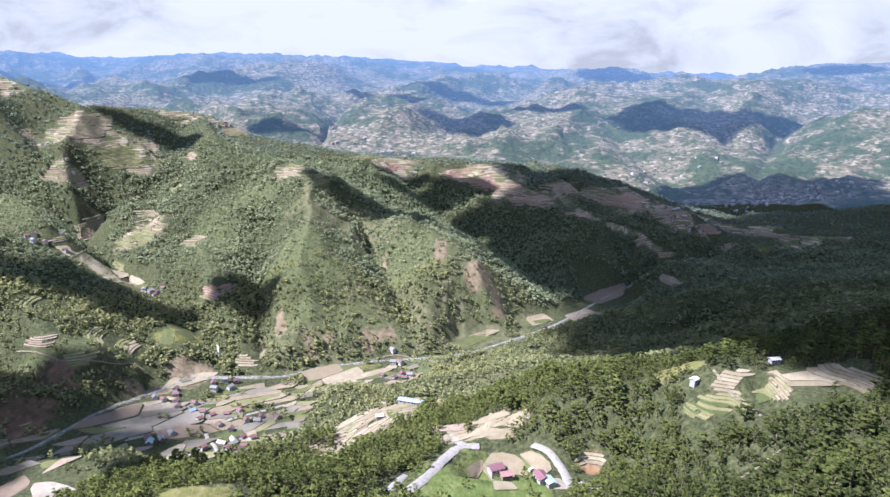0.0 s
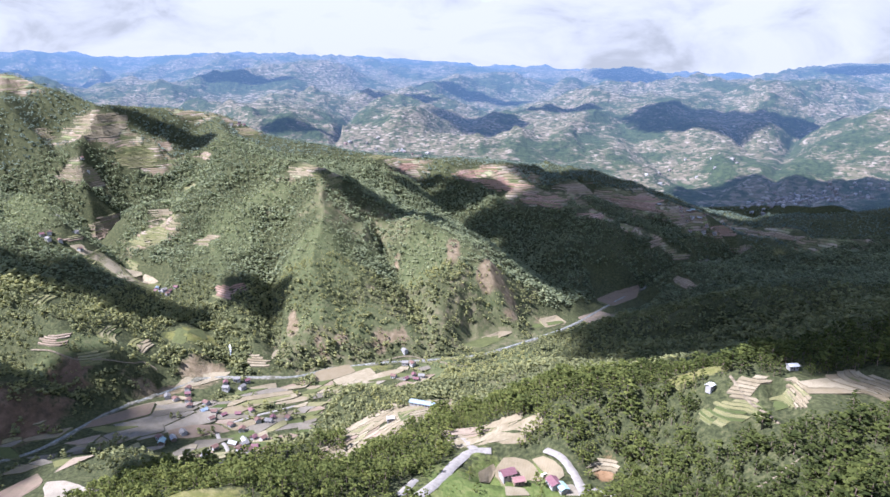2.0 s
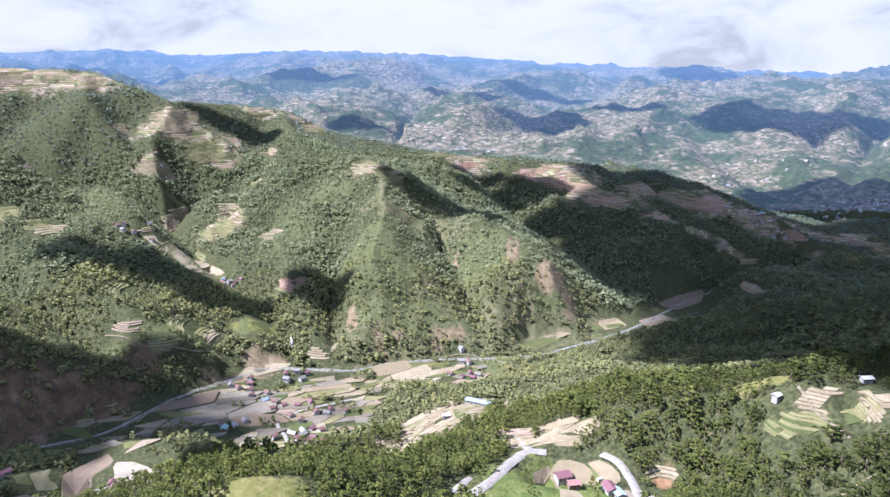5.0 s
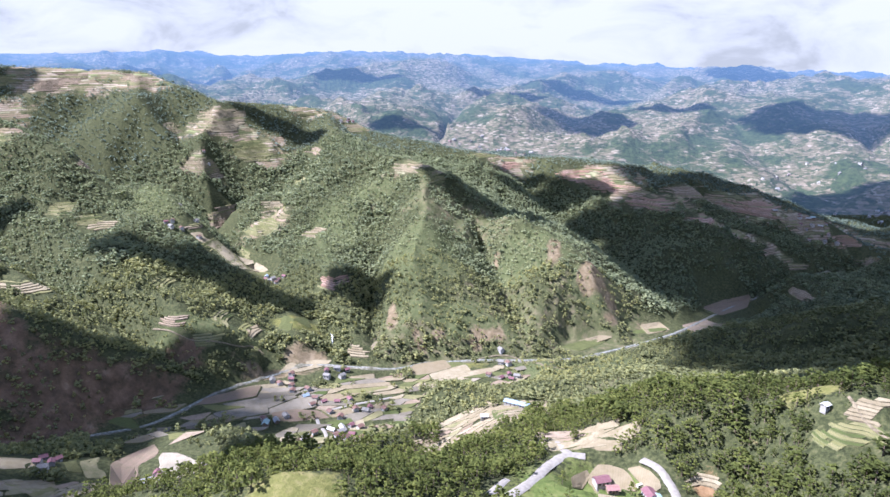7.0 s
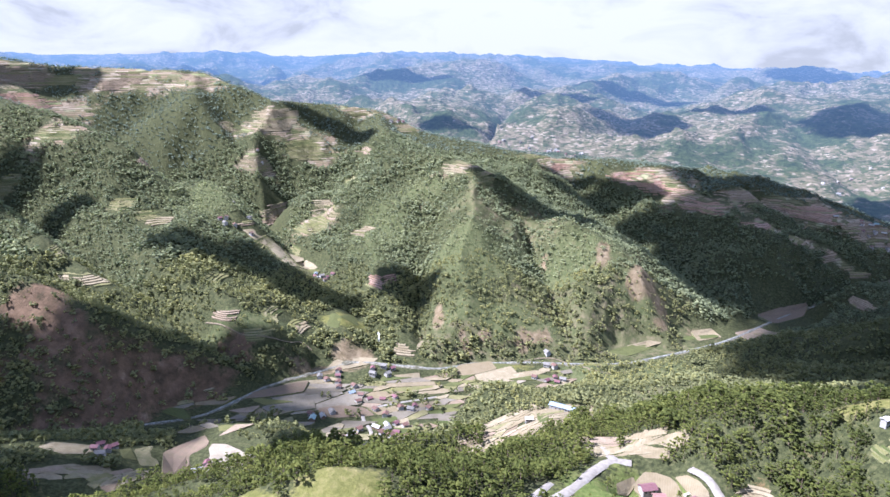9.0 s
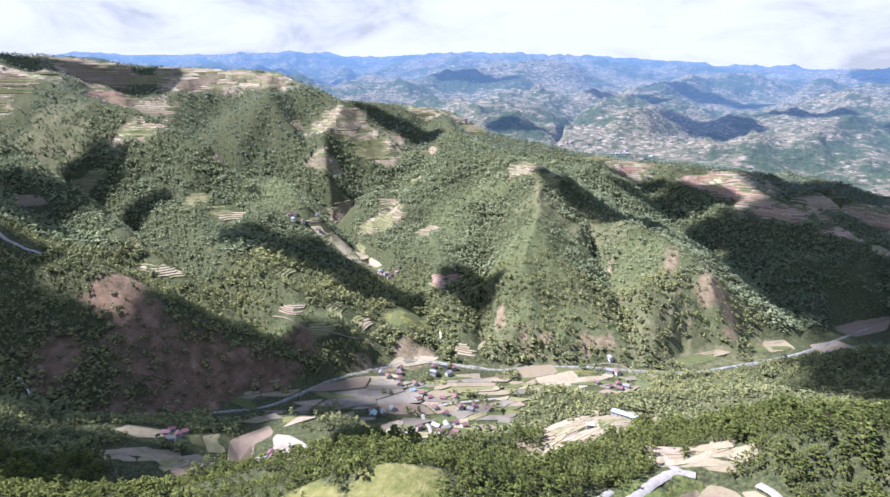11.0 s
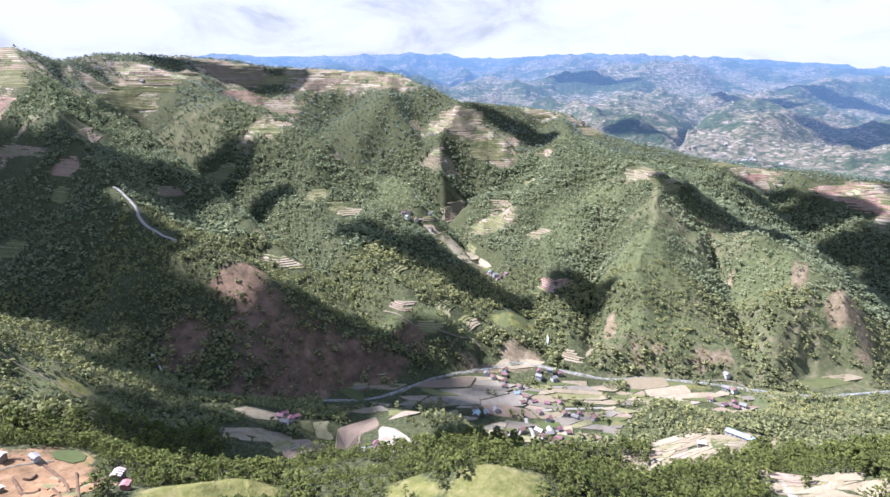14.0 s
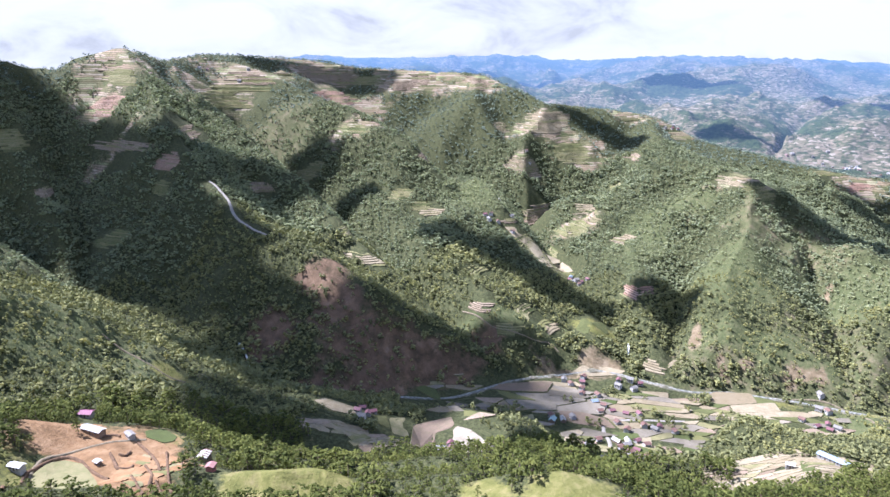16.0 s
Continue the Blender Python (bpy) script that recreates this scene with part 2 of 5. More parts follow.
def plain(name, stops, scale, rough=0.9, relief=0.3, detail=5):
    m, t, b = material(name, rough)
    p = position(t)
    n = noise_at(t, p, scale, detail, 0.65)
    k = len(stops) - 1
    link(t, ramp(t, n, [(0.3 + 0.4 * i / k, c) for i, c in enumerate(stops)]), b.inputs["Base Color"])
    if relief:
        bump(t, b, n, relief, 0.6)
    return m, t, b


plain("bank_green", [(0.085, 0.095, 0.042), (0.135, 0.138, 0.066), (0.19, 0.17, 0.095)], 0.5)
plain("bank_earth", [(0.085, 0.078, 0.046), (0.140, 0.118, 0.076), (0.23, 0.195, 0.14)], 0.5)
plain("bank_clay", [(0.05, 0.034, 0.022), (0.10, 0.065, 0.04), (0.19, 0.12, 0.075)], 0.5)
plain("road", [(0.17, 0.157, 0.132), (0.225, 0.208, 0.182), (0.27, 0.252, 0.225)], 0.4, 0.85, 0.1)
plain("track", [(0.085, 0.07, 0.045), (0.15, 0.125, 0.085), (0.22, 0.185, 0.13)], 0.5, 0.95, 0.3)
plain("gravel", [(0.045, 0.05, 0.03), (0.105, 0.10, 0.072), (0.25, 0.23, 0.19)], 0.22, 0.95, 0.6, 7)
plain("water", [(0.06, 0.07, 0.055), (0.14, 0.145, 0.125), (0.36, 0.36, 0.34)], 0.35, 0.5, 0.15, 7)
plain("foam", [(0.35, 0.37, 0.37), (0.75, 0.77, 0.77), (0.85, 0.86, 0.86)], 0.6, 0.5, 0.2)
for name, lo, hi in (("roof_red", (0.13, 0.062, 0.072), (0.19, 0.10, 0.11)), ("roof_grey", (0.12, 0.115, 0.105), (0.23, 0.22, 0.205)), ("roof_pale", (0.24, 0.24, 0.225), (0.36, 0.36, 0.34)),
                     ("roof_rust", (0.10, 0.06, 0.05), (0.18, 0.11, 0.09)), ("roof_blue", (0.19, 0.25, 0.31), (0.28, 0.34, 0.40)), ("roof_teal", (0.20, 0.30, 0.30), (0.32, 0.42, 0.42)),
                     ("roof_salmon", (0.21, 0.11, 0.10), (0.29, 0.17, 0.16)), ("roof_white", (0.34, 0.34, 0.33), (0.46, 0.46, 0.44)), ("roof_purple", (0.14, 0.05, 0.09), (0.22, 0.09, 0.14)),
                     ("plaster_white", (0.24, 0.23, 0.21), (0.36, 0.35, 0.33)), ("plaster_grey", (0.28, 0.27, 0.26), (0.45, 0.44, 0.42)), ("boards", (0.14, 0.10, 0.07), (0.28, 0.21, 0.15)),
                     ("brick", (0.32, 0.12, 0.10), (0.45, 0.20, 0.16)), ("dark_wood", (0.05, 0.035, 0.025), (0.11, 0.08, 0.06)), ("dark_glass", (0.02, 0.025, 0.03), (0.05, 0.055, 0.06))):
    plain(name, [lo, hi], 0.8, 0.2 if "glass" in name else (0.55 if "roof" in name else 0.9), 0.05)
plain("cream_paint", [(0.50, 0.47, 0.36), (0.56, 0.53, 0.42)], 0.5, 0.35, 0)


m, t, b = material("far_plaster", 0.9)
link(t, ramp(t, node(t, "ShaderNodeNewGeometry").outputs["Random Per Island"], [(0.0, (0.20, 0.19, 0.19)), (0.5, (0.28, 0.28, 0.28)), (0.9, (0.36, 0.36, 0.37)), (1.0, (0.22, 0.16, 0.15))]), b.inputs["Base Color"])

# ---- the lie of the land: crests and valley lines, (half width, [(x, y, height)]) ----
RIDGES_ONE = [
    (4, [(-20, 1010, 112), (5, 910, 67), (26, 850, 24)]),  # face rib
    (4, [(-1338, 585, 349), (-1131, 484, 268), (-998, 438, 202), (-921, 416, 155)]),  # left spur
    (4, [(-1354, 1028, 366), (-1165, 1037, 320), (-1024, 1026, 284), (-894, 1012, 252), (-767, 987, 219), (-706, 971, 176)]),  # mid rib
    (4, [(285, 349, 193), (246, 365, 189), (209, 370, 178), (172, 383, 178), (112, 405, 155), (79, 413, 145), (43, 413, 122), (6, 420, 109),
         (-50, 382, 107), (-108, 354, 117), (-166, 325, 128), (-257, 273, 107), (-306, 242, 116), (-349, 215, 126), (-393, 199, 132),
         (-413, 152, 151), (-437, 108, 164)]),  # fore ridge
]
RIDGES_TWO = [
    (14, [(41, 388, 115), (32, 361, 105)]),  # house knoll
    (10, [(-131, 308, 137), (-171, 282, 129)]),  # grass knoll
    (10, [(-244, 230, 140), (-267, 193, 139)]),  # grass knoll2
    (16, [(-380, 191, 133), (-353, 166, 135), (-344, 136, 141)]),  # brown hill
    (4, [(172, 383, 178), (155, 341, 156)]),  # terrace face
    (4, [(199, 376, 177), (197, 348, 177), (194, 327, 178)]),  # terrace face2
    (14, [(6, 420, 109), (-31, 544, 67), (-75, 585, 53), (-122, 618, 42)]),  # blue spur
    (4, [(507, 619, 168), (431, 662, 148), (364, 701, 130), (294, 744, 101), (210, 772, 43), (145, 777, 20), (76, 756, 14)]),  # right spur
    (4, [(162, 398, 171), (151, 498, 115), (93, 603, 72), (-2, 650, 42)]),  # lit spur
]
RIDGES_THREE = [
    (4, [(-616, 173, 212), (-595, 235, 176), (-566, 276, 151), (-526, 309, 117), (-489, 330, 93), (-441, 361, 71), (-403, 389, 67),
         (-365, 405, 57), (-311, 429, 37)]),  # left near
    (4, [(-1242, 748, 372), (-1115, 707, 329), (-929, 625, 251), (-788, 583, 195), (-697, 561, 157), (-596, 578, 133), (-510, 571, 108),
         (-440, 564, 85)]),  # burn spur
    (4, [(-1293, 872, 350), (-1090, 847, 302), (-901, 822, 261), (-728, 771, 205), (-601, 723, 151), (-476, 704, 104), (-388, 694, 65),
         (-342, 695, 46)]),  # mid spur
]
RIDGES_FOUR = [
    (8, [(-1466, 319, 336), (-1399, 482, 345), (-1338, 585, 349), (-1284, 674, 351), (-1242, 748, 372), (-1293, 872, 350), (-1354, 1028, 366),
         (-1274, 1243, 355), (-1157, 1313, 337), (-1033, 1375, 332), (-901, 1418, 327), (-794, 1389, 298), (-695, 1363, 270), (-611, 1436, 260),
         (-525, 1511, 246), (-400, 1466, 200), (-287, 1452, 185), (-213, 1434, 173), (-112, 1476, 155), (-5, 1520, 150), (93, 1517, 135),
         (200, 1487, 112), (314, 1446, 97), (416, 1389, 82), (512, 1303, 60), (614, 1202, 57), (731, 1135, 68), (850, 1049, 90)]),  # main ridge
    (4, [(-901, 1418, 327), (-770, 1193, 248), (-630, 1033, 186), (-546, 966, 141)]),  # basin spur
]
RIDGES_FIVE = [
    (4, [(-695, 1363, 270), (-658, 1270, 232), (-601, 1198, 192)]),  # basin spur2
    (4, [(-525, 1511, 246), (-385, 1242, 195), (-268, 1170, 189), (-191, 1104, 182), (-116, 1054, 151), (-20, 1010, 112), (52, 949, 78),
         (102, 884, 41)]),  # central
    (4, [(-191, 1104, 182), (-202, 985, 133), (-206, 917, 105), (-169, 833, 61)]),  # central face
    (4, [(-268, 1170, 189), (-311, 1107, 148), (-337, 1047, 98)]),  # central left
    (4, [(93, 1517, 135), (190, 1316, 95), (269, 1180, 76), (316, 1095, 58), (366, 1048, 41)]),  # brown face
    (30, [(-700, -100, 240), (-350, -420, 260), (200, -450, 250), (620, -120, 230)]),  # hill behind
]
RIDGES = RIDGES_ONE + RIDGES_TWO + RIDGES_THREE + RIDGES_FOUR + RIDGES_FIVE
VALLEYS_ONE = [
    (4, [(-126, 1052, 84), (-74, 927, 51), (-47, 849, 23), (-30, 788, 1)]),  # face hollow
    (4, [(-265, 975, 62), (-242, 846, 32), (-208, 762, 14)]),  # face hollow2
    (4, [(198, 1568, 112), (331, 1360, 64), (416, 1232, 39), (566, 1312, -15)]),  # brown hollow
    (4, [(-1284, 606, 280), (-1081, 543, 162), (-933, 482, 108), (-830, 420, 65)]),  # left hollow
    (4, [(-1158, 1161, 300), (-981, 1109, 202), (-939, 1169, 176)]),  # mid hollow
]
VALLEYS_TWO = [
    (10, [(-669, 429, 75), (-550, 438, 42), (-477, 462, 28), (-416, 514, 18), (-374, 555, 14), (-347, 634, 9), (-306, 689, 7), (-275, 721, 6),
         (-188, 730, 4), (-148, 755, 3), (-91, 776, 2), (-30, 788, 1), (32, 808, 0), (110, 872, -2), (173, 937, -4), (279, 1076, -8),
         (424, 1213, -14), (550, 1270, -20), (732, 1310, -26)]),  # river
    (58, [(-365, 557, 12), (-298, 612, 9), (-226, 627, 7), (-197, 553, 14), (-188, 652, 6)]),  # village flat
    (34, [(-197, 691, 6), (-117, 723, 4), (-60, 726, 6)]),  # village flat2
    (4, [(180, 363, 169), (173, 327, 168)]),  # face dip
    (24, [(34, 843, 2), (70, 845, 1)]),  # flat3
]
VALLEYS_THREE = [
    (30, [(129, 903, -2), (213, 972, -5), (270, 1039, -8)]),  # flat5
    (14, [(-275, 710, 8), (-312, 697, 10)]),  # flat6
    (24, [(-291, 457, 42), (-326, 494, 35)]),  # flat4
    (3, [(-1250, 358, 111), (-1049, 421, 87), (-830, 420, 65), (-701, 449, 62)]),  # left gorge
    (4, [(-568, 1180, 75), (-587, 1104, 65), (-456, 957, 47), (-380, 892, 42), (-302, 805, 27), (-263, 757, 8)]),  # side valley
    (4, [(-1129, 909, 208), (-944, 879, 131), (-799, 841, 84), (-596, 739, 57), (-422, 650, 40), (-347, 634, 9)]),  # spur hollow
    (4, [(-1129, 1203, 288), (-939, 1169, 176), (-778, 1128, 91), (-587, 1104, 65)]),  # basin
]
VALLEYS_FOUR = [
    (4, [(-74, 1418, 99), (17, 1290, 46), (112, 1155, 19), (166, 996, 2), (173, 937, -4)]),  # central right
    (40, [(-1950, 500, 150), (-1820, 1240, 120), (-1210, 1790, 120), (-531, 1850, 70), (-39, 1980, 0), (339, 1930, -45), (742, 1760, -55),
         (1024, 1610, -55), (1220, 1460, -40)]),  # behind ridge
    (4, [(357, 431, 203), (457, 744, 70), (261, 727, 50), (122, 804, 18), (11, 768, 4)]),  # right back
    (8, [(165, 251, 180), (118, 308, 141), (87, 360, 117), (-1, 330, 126), (-130, 292, 150), (-208, 256, 126), (-290, 186, 134),
         (-317, 92, 176)]),  # near hollow
]
VALLEYS_FIVE = [
    (10, [(-468, 227, 118), (-410, 268, 100), (-371, 305, 76), (-328, 337, 60), (-262, 390, 53), (-176, 420, 58), (-124, 443, 48),
         (-96, 470, 50)]),  # hollow left
    (60, [(0, 200, 139), (-113, 165, 141)]),  # under
    (20, [(-1000, -700, 60), (0, -900, 40), (900, -400, 20)]),  # valley behind
]
VALLEYS = VALLEYS_ONE + VALLEYS_TWO + VALLEYS_THREE + VALLEYS_FOUR + VALLEYS_FIVE
FAR_RIDGES_ONE = [
    (4, [(-3745, 647, 252), (-3939, 1459, 258), (-3881, 2652, 316), (-3591, 3109, 367), (-3400, 3317, 397), (-3193, 3517, 382),
         (-2428, 4024, 391), (-2278, 4054, 398), (-2034, 4126, 368), (-1849, 4212, 358), (-1636, 4353, 391), (-1345, 4399, 398),
         (-1090, 4469, 392), (-789, 4532, 386), (-512, 4571, 376), (-226, 4544, 363), (56, 4500, 335), (266, 4492, 312), (538, 4417, 319),
         (742, 4388, 266), (907, 4203, 285), (988, 4134, 299), (1110, 4103, 287), (1306, 4097, 222), (1571, 4217, 266), (1743, 4149, 248),
         (1842, 3885, 279), (2001, 3693, 349), (2188, 3585, 354), (2496, 3501, 354), (2887, 3320, 339)]),  # range a
]
FAR_RIDGES_TWO = [
    (4, [(-1345, 4399, 398), (-1036, 3864, 337), (-814, 3558, 352), (-873, 3338, 276), (-941, 3111, 210), (-997, 2829, 145)]),  # peak ridge
    (4, [(-814, 3558, 352), (-589, 3349, 237), (-453, 3117, 173)]),  # peak ridge2
    (4, [(266, 4492, 312), (140, 3897, 290), (-185, 3695, 254), (-389, 3428, 195)]),  # far spur
    (4, [(538, 4417, 319), (520, 3764, 223), (257, 3390, 158), (66, 3199, 131)]),  # far spur2
    (4, [(-1849, 4212, 358), (-1717, 3502, 232), (-1613, 2993, 215)]),  # left far
    (4, [(-377, 2421, 79), (-290, 2533, 157), (-205, 2612, 181), (-94, 2698, 144), (34, 2700, 91)]),  # hill b
    (4, [(-660, 2411, 147), (-573, 2454, 163), (-464, 2436, 126)]),  # dark hill
]
FAR_RIDGES_THREE = [
    (4, [(32, 2500, 61), (248, 2689, 124), (473, 2760, 155), (618, 2833, 183), (845, 2931, 218), (1100, 3005, 249), (1318, 3080, 277),
         (1515, 3044, 292), (1655, 3027, 248), (1840, 2978, 216), (2120, 2785, 224)]),  # far hillside
    (4, [(618, 2833, 183), (599, 2530, 87), (633, 2263, 24), (676, 2094, -20)]),  # hillside spur
    (4, [(1100, 3005, 249), (973, 2625, 140), (943, 2315, 54)]),  # hillside spur2
    (4, [(1693, 2104, 214), (1375, 2207, 182), (1194, 2139, 111), (1039, 2052, 55)]),  # right hill
    (10, [(954, 1927, 60), (978, 1892, 44)]),  # dome
    (4, [(1093, 1367, 86), (946, 1472, 59), (778, 1534, 25), (657, 1514, 13)]),  # right low
]
FAR_RIDGES_FOUR = [
    (40, [(-3800, 300, 420), (-3600, -2000, 420), (0, -4200, 450), (3600, -2000, 430), (3700, 1500, 420)]),  # ranges behind
]
FAR_RIDGES = FAR_RIDGES_ONE + FAR_RIDGES_TWO + FAR_RIDGES_THREE + FAR_RIDGES_FOUR
FAR_VALLEYS_ONE = [
    (40, [(-2906, 744, 181), (-2648, 1797, 208), (-1687, 2480, 239), (-971, 2519, 138), (-690, 2246, 117), (-399, 2214, 81), (-152, 2245, 77),
         (131, 2146, 67), (360, 2049, 5), (630, 1845, -25), (809, 1807, -7), (953, 1804, 9), (1115, 1756, 18), (1309, 1642, 46)]),  # far valley
    (4, [(-399, 2214, 81), (-419, 2870, 142), (-202, 3043, 177), (38, 2950, 102), (288, 3137, 148), (587, 3450, 194), (892, 3591, 215),
         (1265, 3689, 212)]),  # far valley2
    (4, [(829, 1842, 9), (924, 2051, 38), (1148, 2444, 77), (1402, 2652, 158)]),  # far notch
    (4, [(-1893, 3524, 231), (-1329, 3346, 199), (-1169, 3510, 232), (-1098, 3846, 250)]),  # far valley3
]
FAR_VALLEYS_TWO = [
    (60, [(-2600, 200, 60), (-1800, -1800, 40), (0, -2400, 30), (1900, -1500, 20), (2300, 600, 0)]),  # valleys behind
]
FAR_VALLEYS = FAR_VALLEYS_ONE + FAR_VALLEYS_TWO


def gnoise(x, y, seed=0):
    """Smooth lattice noise, about -1 to 1."""
    xi, yi = np.floor(x).astype(np.int64), np.floor(y).astype(np.int64)
    fx, fy = x - xi, y - yi

    def corner(i, j):
        n = (xi + i) * 374761393 + (yi + j) * 668265263 + seed * 974634777
        n = (n ^ (n >> 13)) * 1274126177
        a = ((n ^ (n >> 16)) & 0xFFFF) * (2 * math.pi / 65536)
        return np.cos(a) * (fx - i) + np.sin(a) * (fy - j)
    u, v = fx * fx * fx * (fx * (fx * 6 - 15) + 10), fy * fy * fy * (fy * (fy * 6 - 15) + 10)
    a, b, c, d = corner(0, 0), corner(1, 0), corner(0, 1), corner(1, 1)
    return 1.5 * ((a + (b - a) * u) * (1 - v) + (c + (d - c) * u) * v)


def fbm(x, y, size, octaves=4, seed=0, ridged=False):
    total, amp, s = 0.0, 1.0, size
    for k in range(octaves):
        n = gnoise(x / s + 7.3 * k, y / s - 3.1 * k, seed + k)
        total = total + amp * ((1 - 2 * np.abs(n)) if ridged else n)
        amp, s = amp * 0.5, s * 0.5
    return total / 2


def segments(lines):
    rows = []
    for width, pts in lines:
        for a, b in zip(pts, pts[1:]):
            rows.append((*a, *b, width))
    return np.array(rows, np.float32)


RIDGE_S, VALLEY_S = segments(RIDGES + FAR_RIDGES), segments(VALLEYS + FAR_VALLEYS)


def nearest(x, y, lines, soft):
    """Distance to the nearest line, less its half width, and the level of the lines about, near ones counting most."""
    near, level = np.empty_like(x), np.empty_like(x)
    x0, y0, z0, x1, y1, z1, width = lines.T[:, None, :]
    dx, dy, dz = x1 - x0, y1 - y0, z1 - z0
    long = dx * dx + dy * dy + 1e-6
    for i in range(0, len(x), 8000):
        s = slice(i, i + 8000)
        px, py = x[s, None] - x0, y[s, None] - y0
        f = np.clip((px * dx + py * dy) / long, 0, 1)
        d2 = (px - f * dx) ** 2 + (py - f * dy) ** 2
        near[s] = np.maximum((np.sqrt(d2) - width).min(1), 0)
        w = 1 / (d2 + soft * soft) ** 2
        level[s] = (w * (z0 + f * dz)).sum(1) / w.sum(1)
    return near, level


def land(x, y):
    """The ground's height: each point lies between its nearest crest and its nearest valley line; gullies cut the slopes."""
    x, y = np.asarray(x, np.float32), np.asarray(y, np.float32)
    far = np.hypot(x, y)
    dr, zr = nearest(x, y, RIDGE_S, 14)
    dv, zv = nearest(x, y, VALLEY_S, 22)
    t = dv / (dv + dr + 0.01)
    h = zv + (zr - zv) * t ** 1.08
    h = np.maximum(h, np.minimum(zr - 0.72 * dr, zv + 0.72 * dv))
    h = np.where(far < 1980, np.minimum(h, zv + 1.05 * dv + 1.5), h)
    cut = 4 * t * (1 - t)
    size = np.clip((far - 300) / 900, 0.25, 1)
    h = h + cut * size * (30 * fbm(x, y, 190, 4, 11, True) - 6 + 8 * fbm(x, y, 60, 3, 5))
    distant = np.clip((far - 2000) / 700, 0, 1)
    h = h + distant * (88 * (0.05 + cut) * fbm(x, y, 600, 6, 21, True) - 6)
    return h + (0.4 + 0.8 * t) * size * fbm(x, y, 24, 2, 31)


# polar sheet, dense where the slopes are seen, closed behind
AZ = np.radians(np.concatenate([np.arange(-79, 43, 0.13), np.arange(43, 281, 3.5)]))
RAD = np.exp(np.linspace(math.log(40), math.log(4930), 312))
GX, GY = np.sin(AZ)[:, None] * RAD[None, :], np.cos(AZ)[:, None] * RAD[None, :]
GZ = land(GX.ravel(), GY.ravel()).reshape(GX.shape)
DENSE = int((43 + 79) / 0.13)


def ground_at(x, y):
    """Height of the sheet itself, within its dense part."""
    x, y = np.asarray(x, float), np.asarray(y, float)
    a = (np.degrees(np.arctan2(x, y)) + 79) / 0.13
    r = np.log(np.maximum(np.hypot(x, y), 41) / 40) / math.log(4930 / 40) * 311
    a, r = np.clip(a, 0, DENSE - 1.001), np.clip(r, 0, 309.999)
    i, j = a.astype(int), r.astype(int)
    u, v = a - i, r - j
    return (GZ[i, j] * (1 - u) + GZ[i + 1, j] * u) * (1 - v) + (GZ[i, j + 1] * (1 - u) + GZ[i + 1, j + 1] * u) * v


def z_at(x, y):
    return float(ground_at(np.array([x]), np.array([y]))[0])


def slope_at(x, y, e=8.0):
    gx = (ground_at(x + e, y) - ground_at(x - e, y)) / (2 * e)
    gy = (ground_at(x, y + e) - ground_at(x, y - e)) / (2 * e)
    return gx, gy


def mesh_from(name, verts, faces, material=None, smooth=False, floats=None):
    """verts (n, 3), faces (m, 3 or 4): one mesh, by arrays."""
    me = bpy.data.meshes.new(name)
    verts, faces = np.asarray(verts, np.float32), np.asarray(faces, np.int32)
    k = faces.shape[1]
    me.vertices.add(len(verts))
    me.vertices.foreach_set("co", verts.ravel())
    me.loops.add(faces.size)
    me.loops.foreach_set("vertex_index", faces.ravel())
    me.polygons.add(len(faces))
    me.polygons.foreach_set("loop_start", np.arange(0, faces.size, k, dtype=np.int32))
    me.update(calc_edges=True)
    me.polygons.foreach_set("use_smooth", np.full(len(faces), smooth))
    for key, values in (floats or {}).items():
        at = me.attributes.new(key, "FLOAT", "POINT")
        at.data.foreach_set("value", np.asarray(values, np.float32))
    if material:
        me.materials.append(material)
    return me


def build_sheet():
    n, m = GX.shape
    idx = np.arange(n * m).reshape(n, m)
    nxt = np.roll(idx, -1, 0)
    quads = np.stack([idx[:, :-1], nxt[:, :-1], nxt[:, 1:], idx[:, 1:]], -1)
    split = int(np.searchsorted(RAD, 1960))
    xyz = np.stack([GX, GY, GZ], -1).reshape(-1, 3)
    cover = {k: f(GX.ravel(), GY.ravel()) for k, f in COVER.items()}

    def piece(name, cols, mat, cover):
        q = quads[:, cols].reshape(-1, 4)
        used = np.unique(q)
        back = np.zeros(n * m, np.int32)
        back[used] = np.arange(len(used))
        return new(name, mesh_from(name, xyz[used], back[q], mat, True, {k: v[used] for k, v in cover.items()}))
    hub = np.vstack([[[0, 0, z_hub()]], xyz[idx[:, 0]]])
    tagged(piece("ground", slice(0, split), MAT["ground"], cover),
           "steep green valley slopes with dry grass and bare soil", "ground", kind="structure")
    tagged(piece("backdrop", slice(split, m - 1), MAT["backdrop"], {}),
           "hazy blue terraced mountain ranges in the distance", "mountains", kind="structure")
    tri = np.array([[0, 1 + (i + 1) % n, 1 + i] for i in range(n)])
    tagged(new("ground", mesh_from("ground", hub, tri, MAT["ground"], True)), "grassy slope under the viewpoint", "ground", kind="structure")


def z_hub():
    return float(GZ[:, 0].mean())

